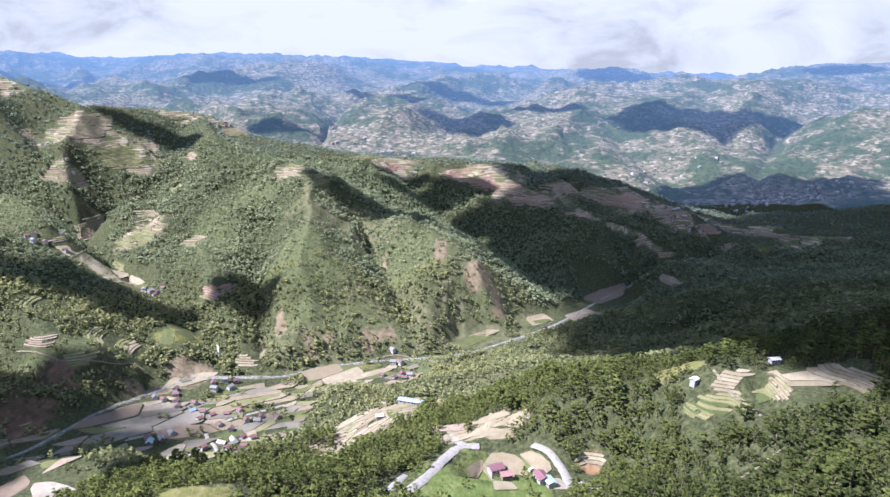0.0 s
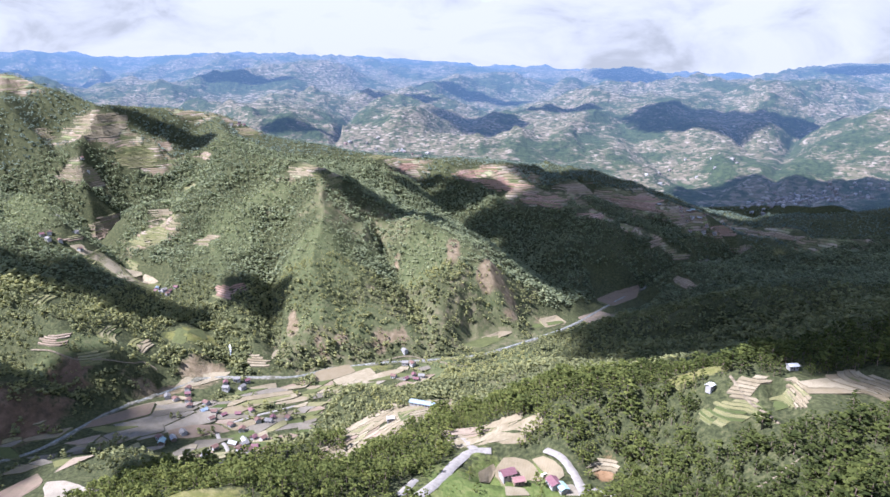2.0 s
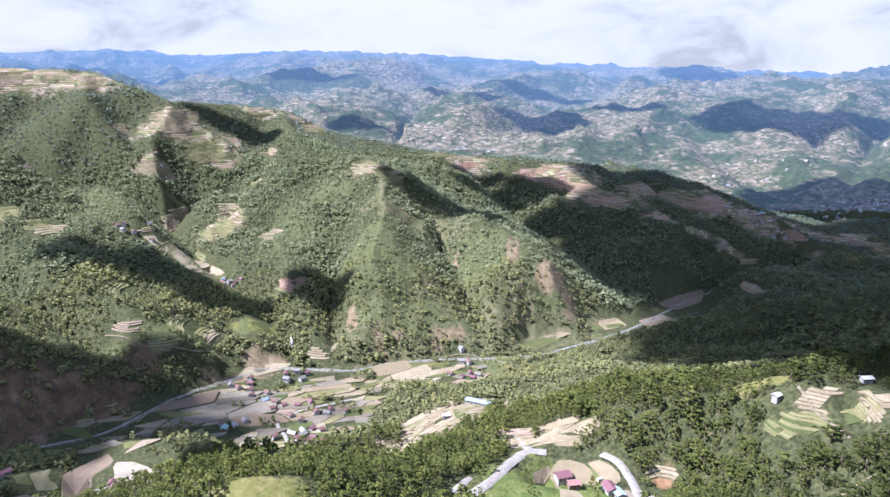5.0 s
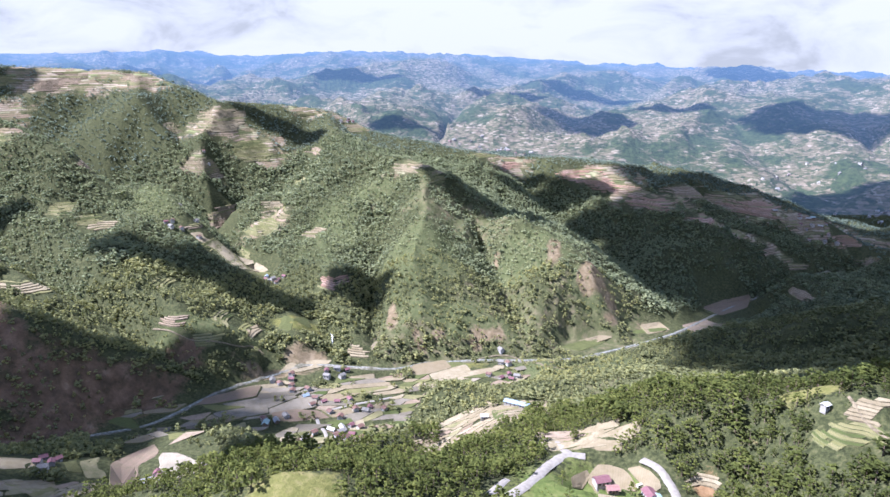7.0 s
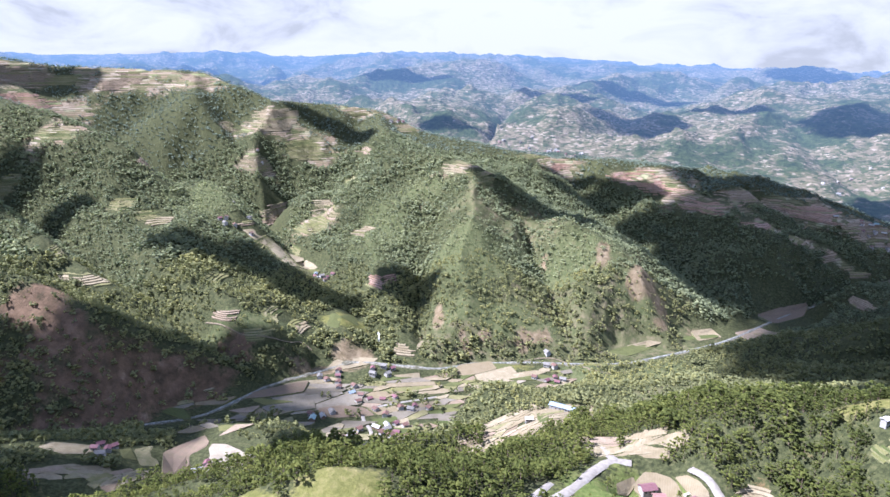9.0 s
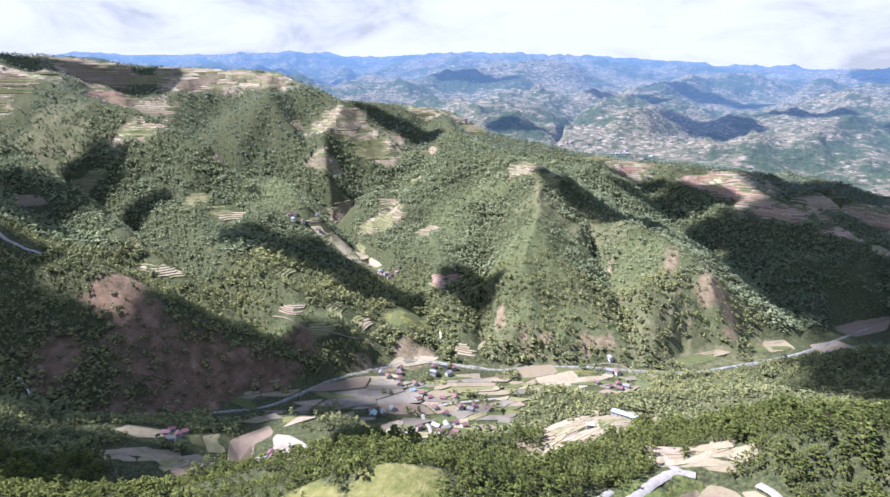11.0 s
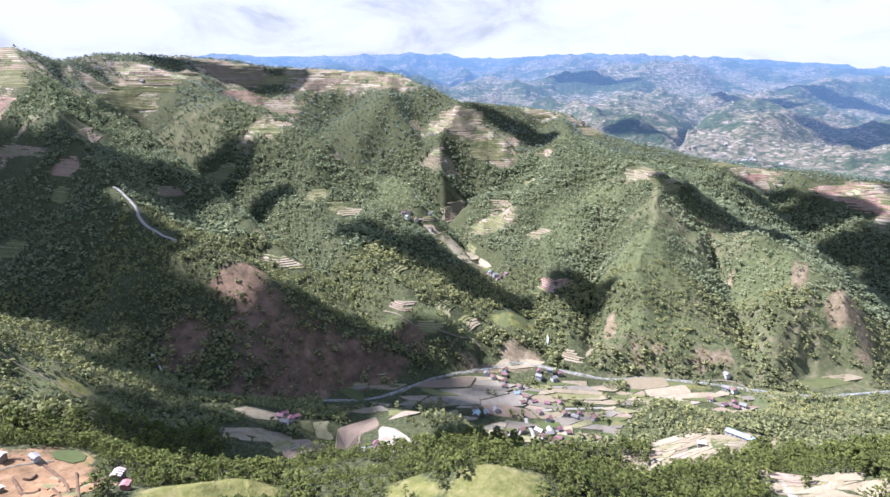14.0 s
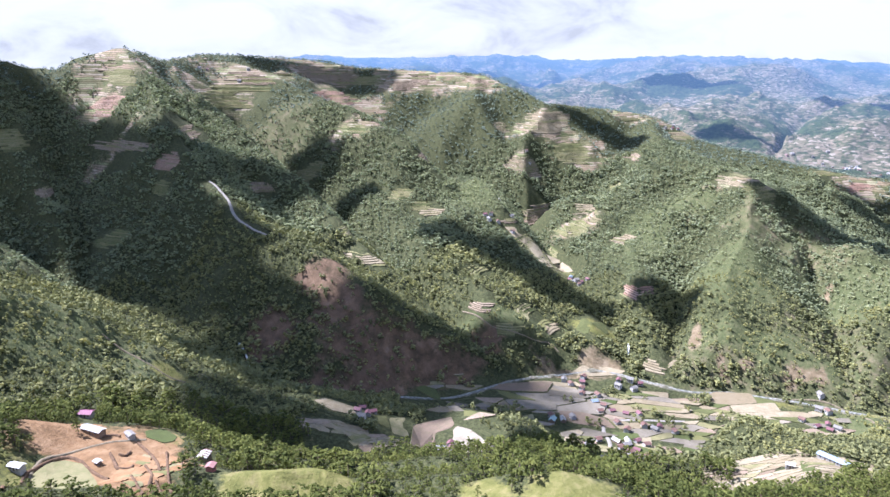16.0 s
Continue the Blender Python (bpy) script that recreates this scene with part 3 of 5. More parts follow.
# ---- land cover ----
def inside(x, y, shapes):
    """1 within any of the rough-edged ovals (x, y, half length, half width, turn in degrees), fading out at the rim."""
    best = np.zeros(np.shape(x))
    wob = 0.75 * fbm(x, y, 60, 5, 77)
    for cx, cy, a, w, turn in shapes:
        c, s = math.cos(radians(turn)), math.sin(radians(turn))
        u, v = ((x - cx) * c + (y - cy) * s) / a, (-(x - cx) * s + (y - cy) * c) / w
        best = np.maximum(best, np.clip(1.35 - np.sqrt(u * u + v * v) * 0.9 + wob, 0, 1))
    return best


GRASS = [
    (21, 343, 36, 45, -3), (-120, 284, 27, 24, 23), (-163, 269, 15, 20, 31), (-251, 232, 30, 26, 47), (-271, 203, 16, 20, 53),
    (-350, 148, 31, 32, 67), (-360, 219, 12, 14, 59), (-497, 314, 19, 8, 28), (-313, 777, 24, 20, 22), (-120, 746, 37, 18, 9),
    (-322, 770, 34, 16, 23), (145, 399, 17, 14, -20), (-490, 309, 19, 8, 28),
]
SOIL = [
    (-361, 191, 36, 40, 62), (-312, 172, 17, 18, 61), (-397, 181, 25, 30, 66), (87, 365, 7, 12, -13), (46, 412, 7, 8, -6),
]
# eroded dry cliffs and landslips
SCARS = [
    (-286, 727, 28, 14, 21), (-150, 771, 10, 8, 11), (-93, 799, 12, 8, 7), (-165, 784, 5, 12, 12), (-66, 816, 5, 14, 5),
    (74, 900, 12, 10, -5), (-307, 688, 43, 14, 24), (132, 927, 23, 12, -8), (-140, 793, 10, 12, 10), (-159, 778, 8, 9, 12),
    (-81, 815, 20, 9, 6), (-202, 810, 6, 17, 14), (35, 937, 8, 16, -2), (-87, 981, 7, 14, 5),
    (51, 942, 17, 25, -3), (75, 924, 14, 20, -5), (-4, 967, 10, 21, 0),
]
STEPPED = [
    (-1194, 721, 79, 70, 59), (-1144, 657, 43, 26, 60), (-1049, 604, 78, 12, 60), (-1232, 1018, 116, 60, 50), (-1201, 905, 73, 30, 53),
    (-1216, 1220, 97, 70, 45), (-1075, 1162, 77, 50, 43), (-1010, 1344, 122, 60, 37), (-865, 1385, 66, 50, 32), (-539, 1482, 89, 40, 20),
    (-662, 1302, 82, 40, 27), (-877, 993, 64, 40, 41), (-584, 1302, 58, 40, 24), (-644, 1201, 44, 20, 28), (102, 1457, 71, 60, -4),
    (192, 1335, 87, 40, -8), (319, 1415, 105, 50, -13), (422, 1330, 90, 40, -18),
]
STEPPED_LOW = [
    (587, 1460, 102, 40, -22), (611, 1196, 97, 40, -27), (-111, 1457, 47, 40, 4), (-477, 1057, 37, 36, 24), (-463, 929, 50, 20, -9),
    (-245, 1137, 56, 20, 12),
]
STEPPED_CREST = [
    (150, 1378, 45, 18, -6), (211, 1332, 44, 15, -9), (261, 1255, 32, 24, -12), (320, 1237, 32, 28, -15), (371, 1231, 27, 10, -17),
    (405, 1222, 21, 5, -18),
]
STEPPED += STEPPED_LOW + STEPPED_CREST
BURNT = [
    (-449, 555, 75, 34, 39), (-514, 537, 38, 23, 44), (-560, 552, 40, 26, 46), (-569, 487, 32, 31, 49), (-405, 600, 38, 14, 34), (-459, 493, 60, 15, 43), (-395, 656, 27, 12, 31),
]
# slopes of low bright scrub with few tall trees
SCRUB = [
    (-188, 913, 55, 83, 12), (-45, 963, 89, 49, 3), (58, 922, 39, 30, -4), (-117, 828, 86, 29, 8), (-9, 740, 46, 63, 1),
    (63, 753, 33, 74, -5), (-393, 688, 81, 16, 30), (-541, 256, 61, 37, 65), (-502, 293, 46, 25, 60), (-577, 251, 26, 8, 66),
    (-614, 987, 57, 59, 32), (-347, 1019, 45, 92, 19), (-296, 1107, 56, 29, 15),
]
THIN = [
    (-502, 293, 46, 25, 60),
    (51, 920, 67, 110, -23), (-61, 852, 90, 70, 4), (-126, 1051, 77, 70, 7), (-153, 788, 58, 50, 11), (87, 600, 44, 80, -8),
    (-189, 1029, 42, 60, 10), (-296, 1100, 24, 30, 15), (-1040, 946, 68, 60, 48),
]
COVER = {"grass": lambda x, y: inside(x, y, GRASS), "lush": lambda x, y: inside(x, y, GRASS[:1]), "soil": lambda x, y: inside(x, y, SOIL), "open_ground": lambda x, y: inside(x, y, THIN), "stepped": lambda x, y: inside(x, y, STEPPED), "burnt": lambda x, y: inside(x, y, BURNT), "scar": lambda x, y: inside(x, y, SCARS), "scrub": lambda x, y: inside(x, y, SCRUB)}
build_sheet()

# terraced fields: x, y, half length, foot height, riser, steps
TERRACES_PALE = [
    (-664, 1294, 61, 215, 4.3, 9), (-750, 1276, 29, 210, 2.3, 9), (-644, 1201, 42, 151, 2.7, 9), (-490, 1129, 24, 101, 2.6, 5), (-379, 1031, 18, 82, 2.8, 3),
    (-600, 673, 17, 96, 1.9, 6), (-448, 1476, 50, 203, 2.5, 5), (-248, 1133, 52, 172, 2.3, 6), (-205, 1127, 31, 171, 2.3, 2), (170, 367, 11, 168, 1.2, 8),
    (186, 359, 11, 169, 1.2, 7), (197, 349, 10, 172, 1.1, 9), (225, 357, 16, 177, 1.1, 6), (219, 370, 10, 178, 1.0, 4), (28, 417, 15, 115, 1.1, 4),
]
TERRACES_PALE_MORE = [
    (85, 365, 11, 113, 1.2, 7), (-224, 748, 18, 11, 1.9, 5),
    (-641, 892, 22, 117, 2, 4), (-592, 1142, 25, 81, 2, 5), (-358, 740, 21, 36, 1.6, 5),
]
TERRACES_STRAW = [
    (-877, 992, 60, 225, 2.8, 9), (-583, 1300, 53, 160, 4.0, 9), (-479, 1226, 32, 129, 2.2, 5), (-474, 1055, 34, 77, 2.8, 9), (-494, 922, 30, 80, 2.4, 6),
    (-456, 938, 35, 45, 2.7, 9), (-372, 675, 19, 46, 2.0, 5), (-661, 696, 17, 120, 1.7, 6), (-717, 891, 26, 135, 2.2, 6), (-655, 889, 25, 117, 2.3, 7),
    (-931, 903, 33, 137, 4.2, 9), (-1112, 704, 96, 303, 4.1, 9), (-1202, 946, 78, 259, 4.9, 9), (-1145, 508, 30, 218, 3.3, 9), (-540, 1485, 64, 232, 2.4, 5),
]
TERRACES_STRAW_MORE = [
    (-203, 1100, 22, 159, 2.3, 8), (-1118, 1289, 50, 300, 2.3, 8), (-167, 1442, 35, 158, 2.3, 3), (147, 355, 12, 157, 1.2, 9), (172, 348, 11, 164, 1.1, 8),
    (99, 406, 15, 149, 1.4, 2),
    (-477, 993, 33, 51, 2, 5), (-389, 726, 32, 52, 1.6, 6), (-490, 777, 23, 76, 2, 4),
]
TERRACES_BROWN = [
    (-742, 990, 20, 180, 2.6, 7), (-471, 1310, 36, 173, 2.7, 4), (-584, 1131, 27, 63, 3.8, 9), (-418, 679, 21, 63, 1.8, 5), (-833, 696, 23, 161, 2.4, 5),
    (-1023, 603, 91, 215, 2.5, 7), (-961, 681, 53, 234, 2.3, 8), (-1198, 723, 59, 332, 4.1, 9), (-1215, 1019, 76, 303, 5.3, 9), (-1203, 1198, 77, 299, 4.6, 9),
    (-1014, 1327, 50, 289, 4.0, 9), (-868, 1366, 32, 293, 3.5, 9), (-1029, 484, 22, 163, 2.2, 5), (248, 1410, 69, 95, 2.2, 6), (419, 1318, 56, 58, 2.4, 7),
]
TERRACES_BROWN_MORE = [
    (660, 1405, 75, 3, 2.3, 3), (557, 1319, 46, 1, 2.3, 4), (344, 1003, 34, 27, 2.6, 3),
    (308, 1228, 37, 61, 2.0, 4), (359, 1224, 32, 35, 2.0, 4), (405, 1220, 24, 11, 2.0, 4), (150, 1378, 40, 101, 2.0, 5),
    (-458, 1079, 23, 98, 2, 6), (-530, 936, 20, 110, 2, 3),
]
TERRACES_RED = [
    (-309, 873, 25, 52, 1.7, 7), (-870, 590, 36, 203, 2.5, 9), (-1144, 657, 40, 260, 3.7, 9), (-1085, 1155, 59, 260, 3.1, 9), (88, 1432, 46, 101, 3.6, 9),
    (19, 1436, 42, 115, 2.5, 7), (179, 1318, 67, 89, 2.4, 5), (252, 1245, 49, 78, 2.6, 3), (347, 1385, 81, 72, 2.4, 8), (510, 1322, 64, 29, 2.5, 7),
    (-111, 1456, 33, 133, 2.5, 5),
]
TERRACES_GREEN = [
    (-886, 489, 31, 111, 2.4, 8), (-856, 559, 23, 173, 2.3, 8),
]
TERRACES_CLAY = [
    (-327, 188, 8, 127, 1.2, 12), (-338, 182, 8, 129, 1.1, 9), (-314, 193, 7, 128, 1.2, 12),
]

# roads and tracks: half width, line
ROADS_ONE = [
    (3.6, [(-20, 325), (-9, 345), (-2, 368), (4, 381), (11, 390), (22, 391)]),
    (3.2, [(3, 419), (8, 413), (12, 390)]),
    (2.6, [(-30, 321), (-25, 335), (-22, 342)]),
    (3.0, [(55, 386), (61, 379), (66, 371), (69, 362), (70, 352), (70, 338)]),
    (2.2, [(70, 354), (78, 345), (84, 327)]),
    (2.2, [(-173, 458), (-202, 554), (-220, 583), (-228, 608), (-214, 624), (-191, 641), (-166, 659)]),
    (1.0, [(159, 379), (161, 364), (166, 353), (169, 335)]),
    (1.0, [(-108, 631), (-133, 672), (-136, 639)]),
    (1.0, [(-97, 772), (-72, 791), (-37, 788), (-3, 747), (38, 775)]),
]
ROADS_TWO = [
    (2.1, [(-790, 584), (-748, 577), (-716, 562), (-682, 557), (-655, 560)]),
    (0.9, [(-445, 677), (-394, 667), (-356, 681), (-343, 706), (-329, 709)]),
    (1.1, [(-317, 114), (-371, 149), (-377, 170), (-374, 195), (-366, 211)]),
    (0.7, [(143, 298), (151, 298), (165, 301)]),
    (0.8, [(-541, 284), (-516, 297), (-476, 315)]),
]
ROADS = ROADS_ONE + ROADS_TWO

# hamlets: x, y, houses, spread
HAMLETS = [
    (-247, 632, 8, 26), (-289, 661, 5, 22), (-196, 565, 11, 15), (-269, 580, 4, 14), (-194, 632, 6, 20), (-60, 731, 5, 14),
    (-234, 723, 3, 10), (-243, 694, 4, 14), (-375, 416, 6, 9), (-292, 427, 3, 10), (-396, 908, 7, 12), (-547, 933, 7, 26),
    (-47, 782, 4, 14), (454, 1326, 16, 40), (-1260, 996, 4, 60), (-460, 1469, 4, 30), (-160, 2109, 5, 40), (-647, 1207, 2, 12),
]

# single houses
SITES = {
    "red_a": (31, 373),
    "red_b": (35, 347),
    "redteal": (55, 348),
    "teal": (59, 344),
    "long_shed": (-390, 192),
    "small1": (-373, 205),
    "small2": (-371, 141),
    "small3": (-353, 174),
    "striped": (-327, 223),
    "annex": (-300, 208),
    "blue": (-33, 546),
    "blue2": (-22, 537),
    "white": (-53, 515),
    "purple": (-446, 217),
    "wt": (175, 386),
    "wt2": (195, 381),
    "wt3": (146, 374),
    "lone_tree": (-394, 185),
}
FAR_TOWN = [(918, 1823, 60, 70, 30), (812, 1815, 30, 50, 25), (993, 1824, 25, 50, 20), (733, 2176, 10, 150, 60), (-163, 2158, 10, 50, 20), (-318, 2277, 8, 60, 20)]
VAN = (52, 365)
FALL = [(-271, 780, 19), (-264, 755, 10)]
STREAM = [(-586, 455), (-570, 450), (-552, 439)]

# spurs cut into narrow plots: x, y, half length, half width, turn, plots' stretch and turn, spacing
SPUR_PLOTS = [
    (-54, 506, 37, 35, 6, 3.4, 41, 9),
    (-19, 536, 17, 18, 2, 2.2, 22, 9),
    (-328, 385, 14, 9, 40, 2.6, 75, 6),
    (-365, 370, 13, 7, 45, 2.6, 45, 7),
    (28, 414, 13, 10, -4, 2, -4, 9),
    (6, 418, 10, 10, -1, 2, -1, 9),
]

# single plots: kind, outline
PLOTS_ONE = [
    ("brown", [(-341, 442), (-331, 488), (-316, 472), (-307, 426), (-310, 397)]),
    ("white", [(-301, 423), (-314, 470), (-300, 470), (-280, 460), (-249, 436), (-246, 424), (-282, 420)]),
    ("straw", [(-355, 426), (-354, 448), (-328, 421), (-338, 411)]),
    ("pale", [(-410, 390), (-407, 401), (-392, 411), (-377, 420), (-375, 403), (-388, 390)]),
    ("green", [(-363, 420), (-358, 427), (-344, 416), (-353, 411)]),
    ("pale", [(-388, 347), (-381, 368), (-372, 385), (-346, 383), (-328, 371), (-330, 366), (-353, 371), (-370, 363)]),
    ("brown", [(212, 1029), (248, 1067), (302, 1109), (284, 1056), (236, 1009)]),
    ("pale", [(114, 935), (144, 954), (156, 932), (122, 906)]),
    ("brown", [(171, 951), (210, 987), (229, 968), (185, 928)]),
]
PLOTS_TWO = [
    ("green", [(5, 829), (48, 871), (69, 868), (33, 827)]),
    ("pale", [(29, 856), (58, 876), (76, 875), (53, 859)]),
    ("pale", [(24, 380), (29, 387), (36, 387), (44, 384), (48, 379), (51, 370), (50, 354), (44, 349), (32, 347), (26, 371), (23, 374)]),
    ("pale", [(13, 371), (23, 382), (25, 379), (23, 374), (20, 369), (14, 364)]),
    ("pale", [(46, 384), (53, 384), (59, 376), (63, 367), (63, 360), (59, 355), (53, 357), (52, 372)]),
    ("pale", [(27, 343), (38, 343), (41, 336), (27, 333)]),
    ("white", [(58, 350), (66, 352), (68, 348), (68, 338), (61, 339), (59, 344)]),
    ("pale", [(-1, 426), (5, 427), (10, 418), (4, 415), (0, 418)]),
]
PLOTS_THREE = [
    ("pale", [(16, 413), (25, 412), (35, 406), (38, 402), (31, 400), (20, 398)]),
    ("green", [(-146, 746), (-136, 763), (-103, 768), (-95, 755), (-118, 733), (-141, 732)]),
    ("green", [(-331, 755), (-335, 781), (-314, 813), (-298, 785), (-315, 751)]),
    ("green", [(-50, 539), (-37, 530), (-34, 486), (-44, 502)]),
    ("pale", [(-532, 923), (-521, 933), (-495, 942), (-492, 919), (-509, 913)]),
    ("pale", [(-492, 919), (-494, 944), (-490, 994), (-455, 972), (-447, 918), (-465, 905)]),
    ("pale", [(-462, 900), (-453, 968), (-430, 949), (-418, 938), (-442, 947), (-438, 891)]),
    ("green", [(-435, 890), (-439, 942), (-413, 934), (-413, 915), (-407, 865)]),
    ("white", [(-310, 583), (-305, 614), (-290, 631), (-282, 622), (-301, 594)]),
]
PLOTS_FOUR = [
    ("white", [(-298, 594), (-281, 616), (-275, 606), (-279, 589), (-296, 578)]),
    ("white", [(-274, 598), (-257, 622), (-247, 613), (-256, 592), (-269, 587)]),
    ("white", [(-207, 675), (-186, 704), (-178, 688), (-184, 668), (-204, 665)]),
    ("brown", [(-236, 617), (-240, 640), (-225, 645), (-214, 628), (-224, 615)]),
    ("pale", [(-335, 643), (-320, 656), (-291, 669), (-278, 655), (-295, 634), (-321, 631)]),
    ("green", [(-213, 580), (-213, 589), (-193, 602), (-188, 594), (-200, 575)]),
    ("pale", [(-187, 567), (-187, 594), (-181, 603), (-170, 575), (-177, 559)]),
    ("green", [(-135, 743), (-121, 760), (-100, 755), (-110, 735), (-123, 728)]),
    ("white", [(-107, 727), (-93, 743), (-78, 721), (-87, 711)]),
]
PLOTS_FIVE = [
    ("pale", [(-307, 688), (-304, 712), (-278, 733), (-255, 734), (-260, 722), (-283, 696)]),
    ("green", [(-237, 684), (-235, 693), (-226, 701), (-223, 686), (-233, 678)]),
    ("green", [(-376, 216), (-378, 225), (-378, 231), (-360, 228), (-354, 222), (-356, 216), (-368, 212)]),
    ("straw", [(-309, 112), (-366, 145), (-374, 157), (-372, 166), (-359, 170), (-335, 164), (-301, 148)]),
]
PLOTS = PLOTS_ONE + PLOTS_TWO + PLOTS_THREE + PLOTS_FOUR + PLOTS_FIVE

# dark earth scarps on the dug hill: half width, line
SCARPS_ONE = [
    (1.0, [(-360, 185), (-346, 180), (-340, 178), (-335, 181), (-337, 185)]),
    (0.9, [(-358, 196), (-353, 190), (-356, 188)]),
    (1.1, [(-365, 205), (-351, 203), (-334, 197), (-318, 189)]),
    (1.1, [(-324, 176), (-306, 169), (-298, 167)]),
    (0.9, [(-308, 180), (-300, 177), (-295, 176)]),
    (1.0, [(-346, 211), (-304, 185), (-295, 181)]),
    (1.0, [(-332, 189), (-316, 183), (-306, 175), (-298, 172)]),
    (0.8, [(-383, 193), (-381, 199), (-377, 201)]),
    (1.0, [(-314, 112), (-362, 139), (-369, 148), (-374, 159), (-373, 168), (-362, 170), (-350, 168), (-332, 168)]),
]
SCARPS = SCARPS_ONE
RIVER_AT = 5
FLOOR_AT = (6, 7, 9, 12, 10, 11)


# ---- fields, roads and water laid on the slopes ----
BLOCKED = []  # x, y, cos, sin, half length, half width: no trees here


def block(x, y, ux, uy, a, w):
    BLOCKED.append((x, y, ux, uy, a, w))


def part(name, me, parent, label=""):
    ob = new(name, me)
    ob.parent = parent
    return tagged(ob, label) if label else ob


def base(name, x, y, z, label, category, group="", kind=""):
    ob = new(name)
    ob.location = (x, y, z)
    return tagged(ob, label, category, group, kind)


def two_tone(name, verts, faces, slots, mats):
    me = bpy.data.meshes.new(name)
    me.from_pydata([tuple(map(float, v)) for v in verts], [], [tuple(int(i) for i in f) for f in faces])
    for m in mats:
        me.materials.append(MAT[m])
    me.polygons.foreach_set("material_index", np.array(slots, np.int32))
    me.update()
    return me


def terraced_field(x, y, half, foot, riser, steps, tone, label, seed):
    """Steps that follow the contours: each level is filled out to a bank, and split into plots."""
    rng = np.random.default_rng(seed)
    if riser > 2.0:
        riser, steps = riser / 2, steps * 2
    gx, gy = slope_at(np.array([x]), np.array([y]), 22.0)
    g = max(0.05, math.hypot(gx[0], gy[0]))
    down = np.array([-gx[0], -gy[0]]) / g
    along = np.array([-down[1], down[0]])
    reach = riser * steps / g * 0.75 + 14
    cols = int(np.clip(half / 2.2, 9, 34))
    us = np.linspace(-half, half, cols)
    vs = np.linspace(-reach, reach, 180)
    px = x + along[0] * us[:, None] + down[0] * vs[None, :]
    py = y + along[1] * us[:, None] + down[1] * vs[None, :]
    h = np.minimum.accumulate(ground_at(px, py), 1)
    home = base("terraced_field", x, y, z_at(x, y), label, "field", "terraced fields on the slopes")
    made, us_made, vs_made, drift = 0, [], [], rng.normal(0, 0.12)
    for k in range(steps):
        lo, hi = foot + k * riser, foot + (k + 1) * riser
        outer = np.array([np.interp(-lo, -h[i], vs) for i in range(cols)])
        inner = np.array([np.interp(-hi, -h[i], vs) for i in range(cols)])
        outer = outer + 0.5 * fbm(us + seed * 31, np.full(cols, k * 3.7), 7, 3, seed)
        mid = 1 - abs((k + 0.5) / steps * 2 - 1) ** 2 * rng.uniform(0.15, 0.6)
        drift = np.clip(drift + rng.normal(0, 0.09), -0.22, 0.22)
        a = int(np.clip(0.5 + drift - 0.5 * mid * rng.uniform(0.5, 1.0), 0, 1) * (cols - 1))
        b = int(np.clip(0.5 + drift + 0.5 * mid * rng.uniform(0.5, 1.0), 0, 1) * (cols - 1))
        cuts = sorted({a, b, *[int(c) for c in rng.uniform(a + 2, b - 1, rng.integers(0, 3))]} if b - a > 5 else {a, b})
        for i0, i1 in zip(cuts, cuts[1:]):
            good = [i for i in range(i0, i1 + 1) if abs(outer[i]) < reach * 0.99 and 0.3 < outer[i] - inner[i] < 30]
            runs = [list(r) for _, r in itertools.groupby(good, key=lambda i, c=itertools.count(): i - next(c))]
            span = max(runs, key=len) if runs else []
            if len(span) < max(3, 0.28 * cols * (0.5 if len(cuts) > 2 else 1)):
                continue
            n = len(span)
            rows = []
            for v, z in ((inner, hi + 0.2), (outer, hi - riser * rng.uniform(0.25, 0.42)), (outer + 0.35, lo - 0.7)):
                rows += [(along[0] * us[i] + down[0] * v[i], along[1] * us[i] + down[1] * v[i], z - home.location.z) for i in span]
            faces, slots = [], []
            for j in range(n - 1):
                faces += [(j, n + j, n + j + 1, j + 1), (n + j, 2 * n + j, 2 * n + j + 1, n + j + 1)]
                slots += [0, 1]
            faces += [(0, 2 * n, n), (n - 1, 2 * n - 1, 3 * n - 1)]
            slots += [1, 1]
            tread = tone if rng.random() > 0.16 else ("straw" if tone != "straw" else "green")
            part("terrace", two_tone("terrace", rows, faces, slots, ["field_" + tread, "bank_" + ("green" if tread in ("green", "straw") else "clay" if tread == "clay" else "earth")]), home)
            made += 1
            us_made += [us[span[0]], us[span[-1]]]
            vs_made += [inner[span].min(), outer[span].max()]
    if made:
        spare = 1 if math.hypot(x, y) < 520 else 5
        u, v = (min(us_made) + max(us_made)) / 2, (min(vs_made) + max(vs_made)) / 2 + spare * 0.7
        block(x + along[0] * u + down[0] * v, y + along[1] * u + down[1] * v, along[0], along[1], np.ptp(us_made) * 0.46, np.ptp(vs_made) * 0.48 + spare * 0.7)
        far = math.hypot(x, y)
        if far < 520:
            block(x * (1 - 13 / far), y * (1 - 13 / far), x / far, y / far, 15, np.ptp(us_made) * 0.42)
    if not made:
        bpy.data.objects.remove(home)
        return None
    return home


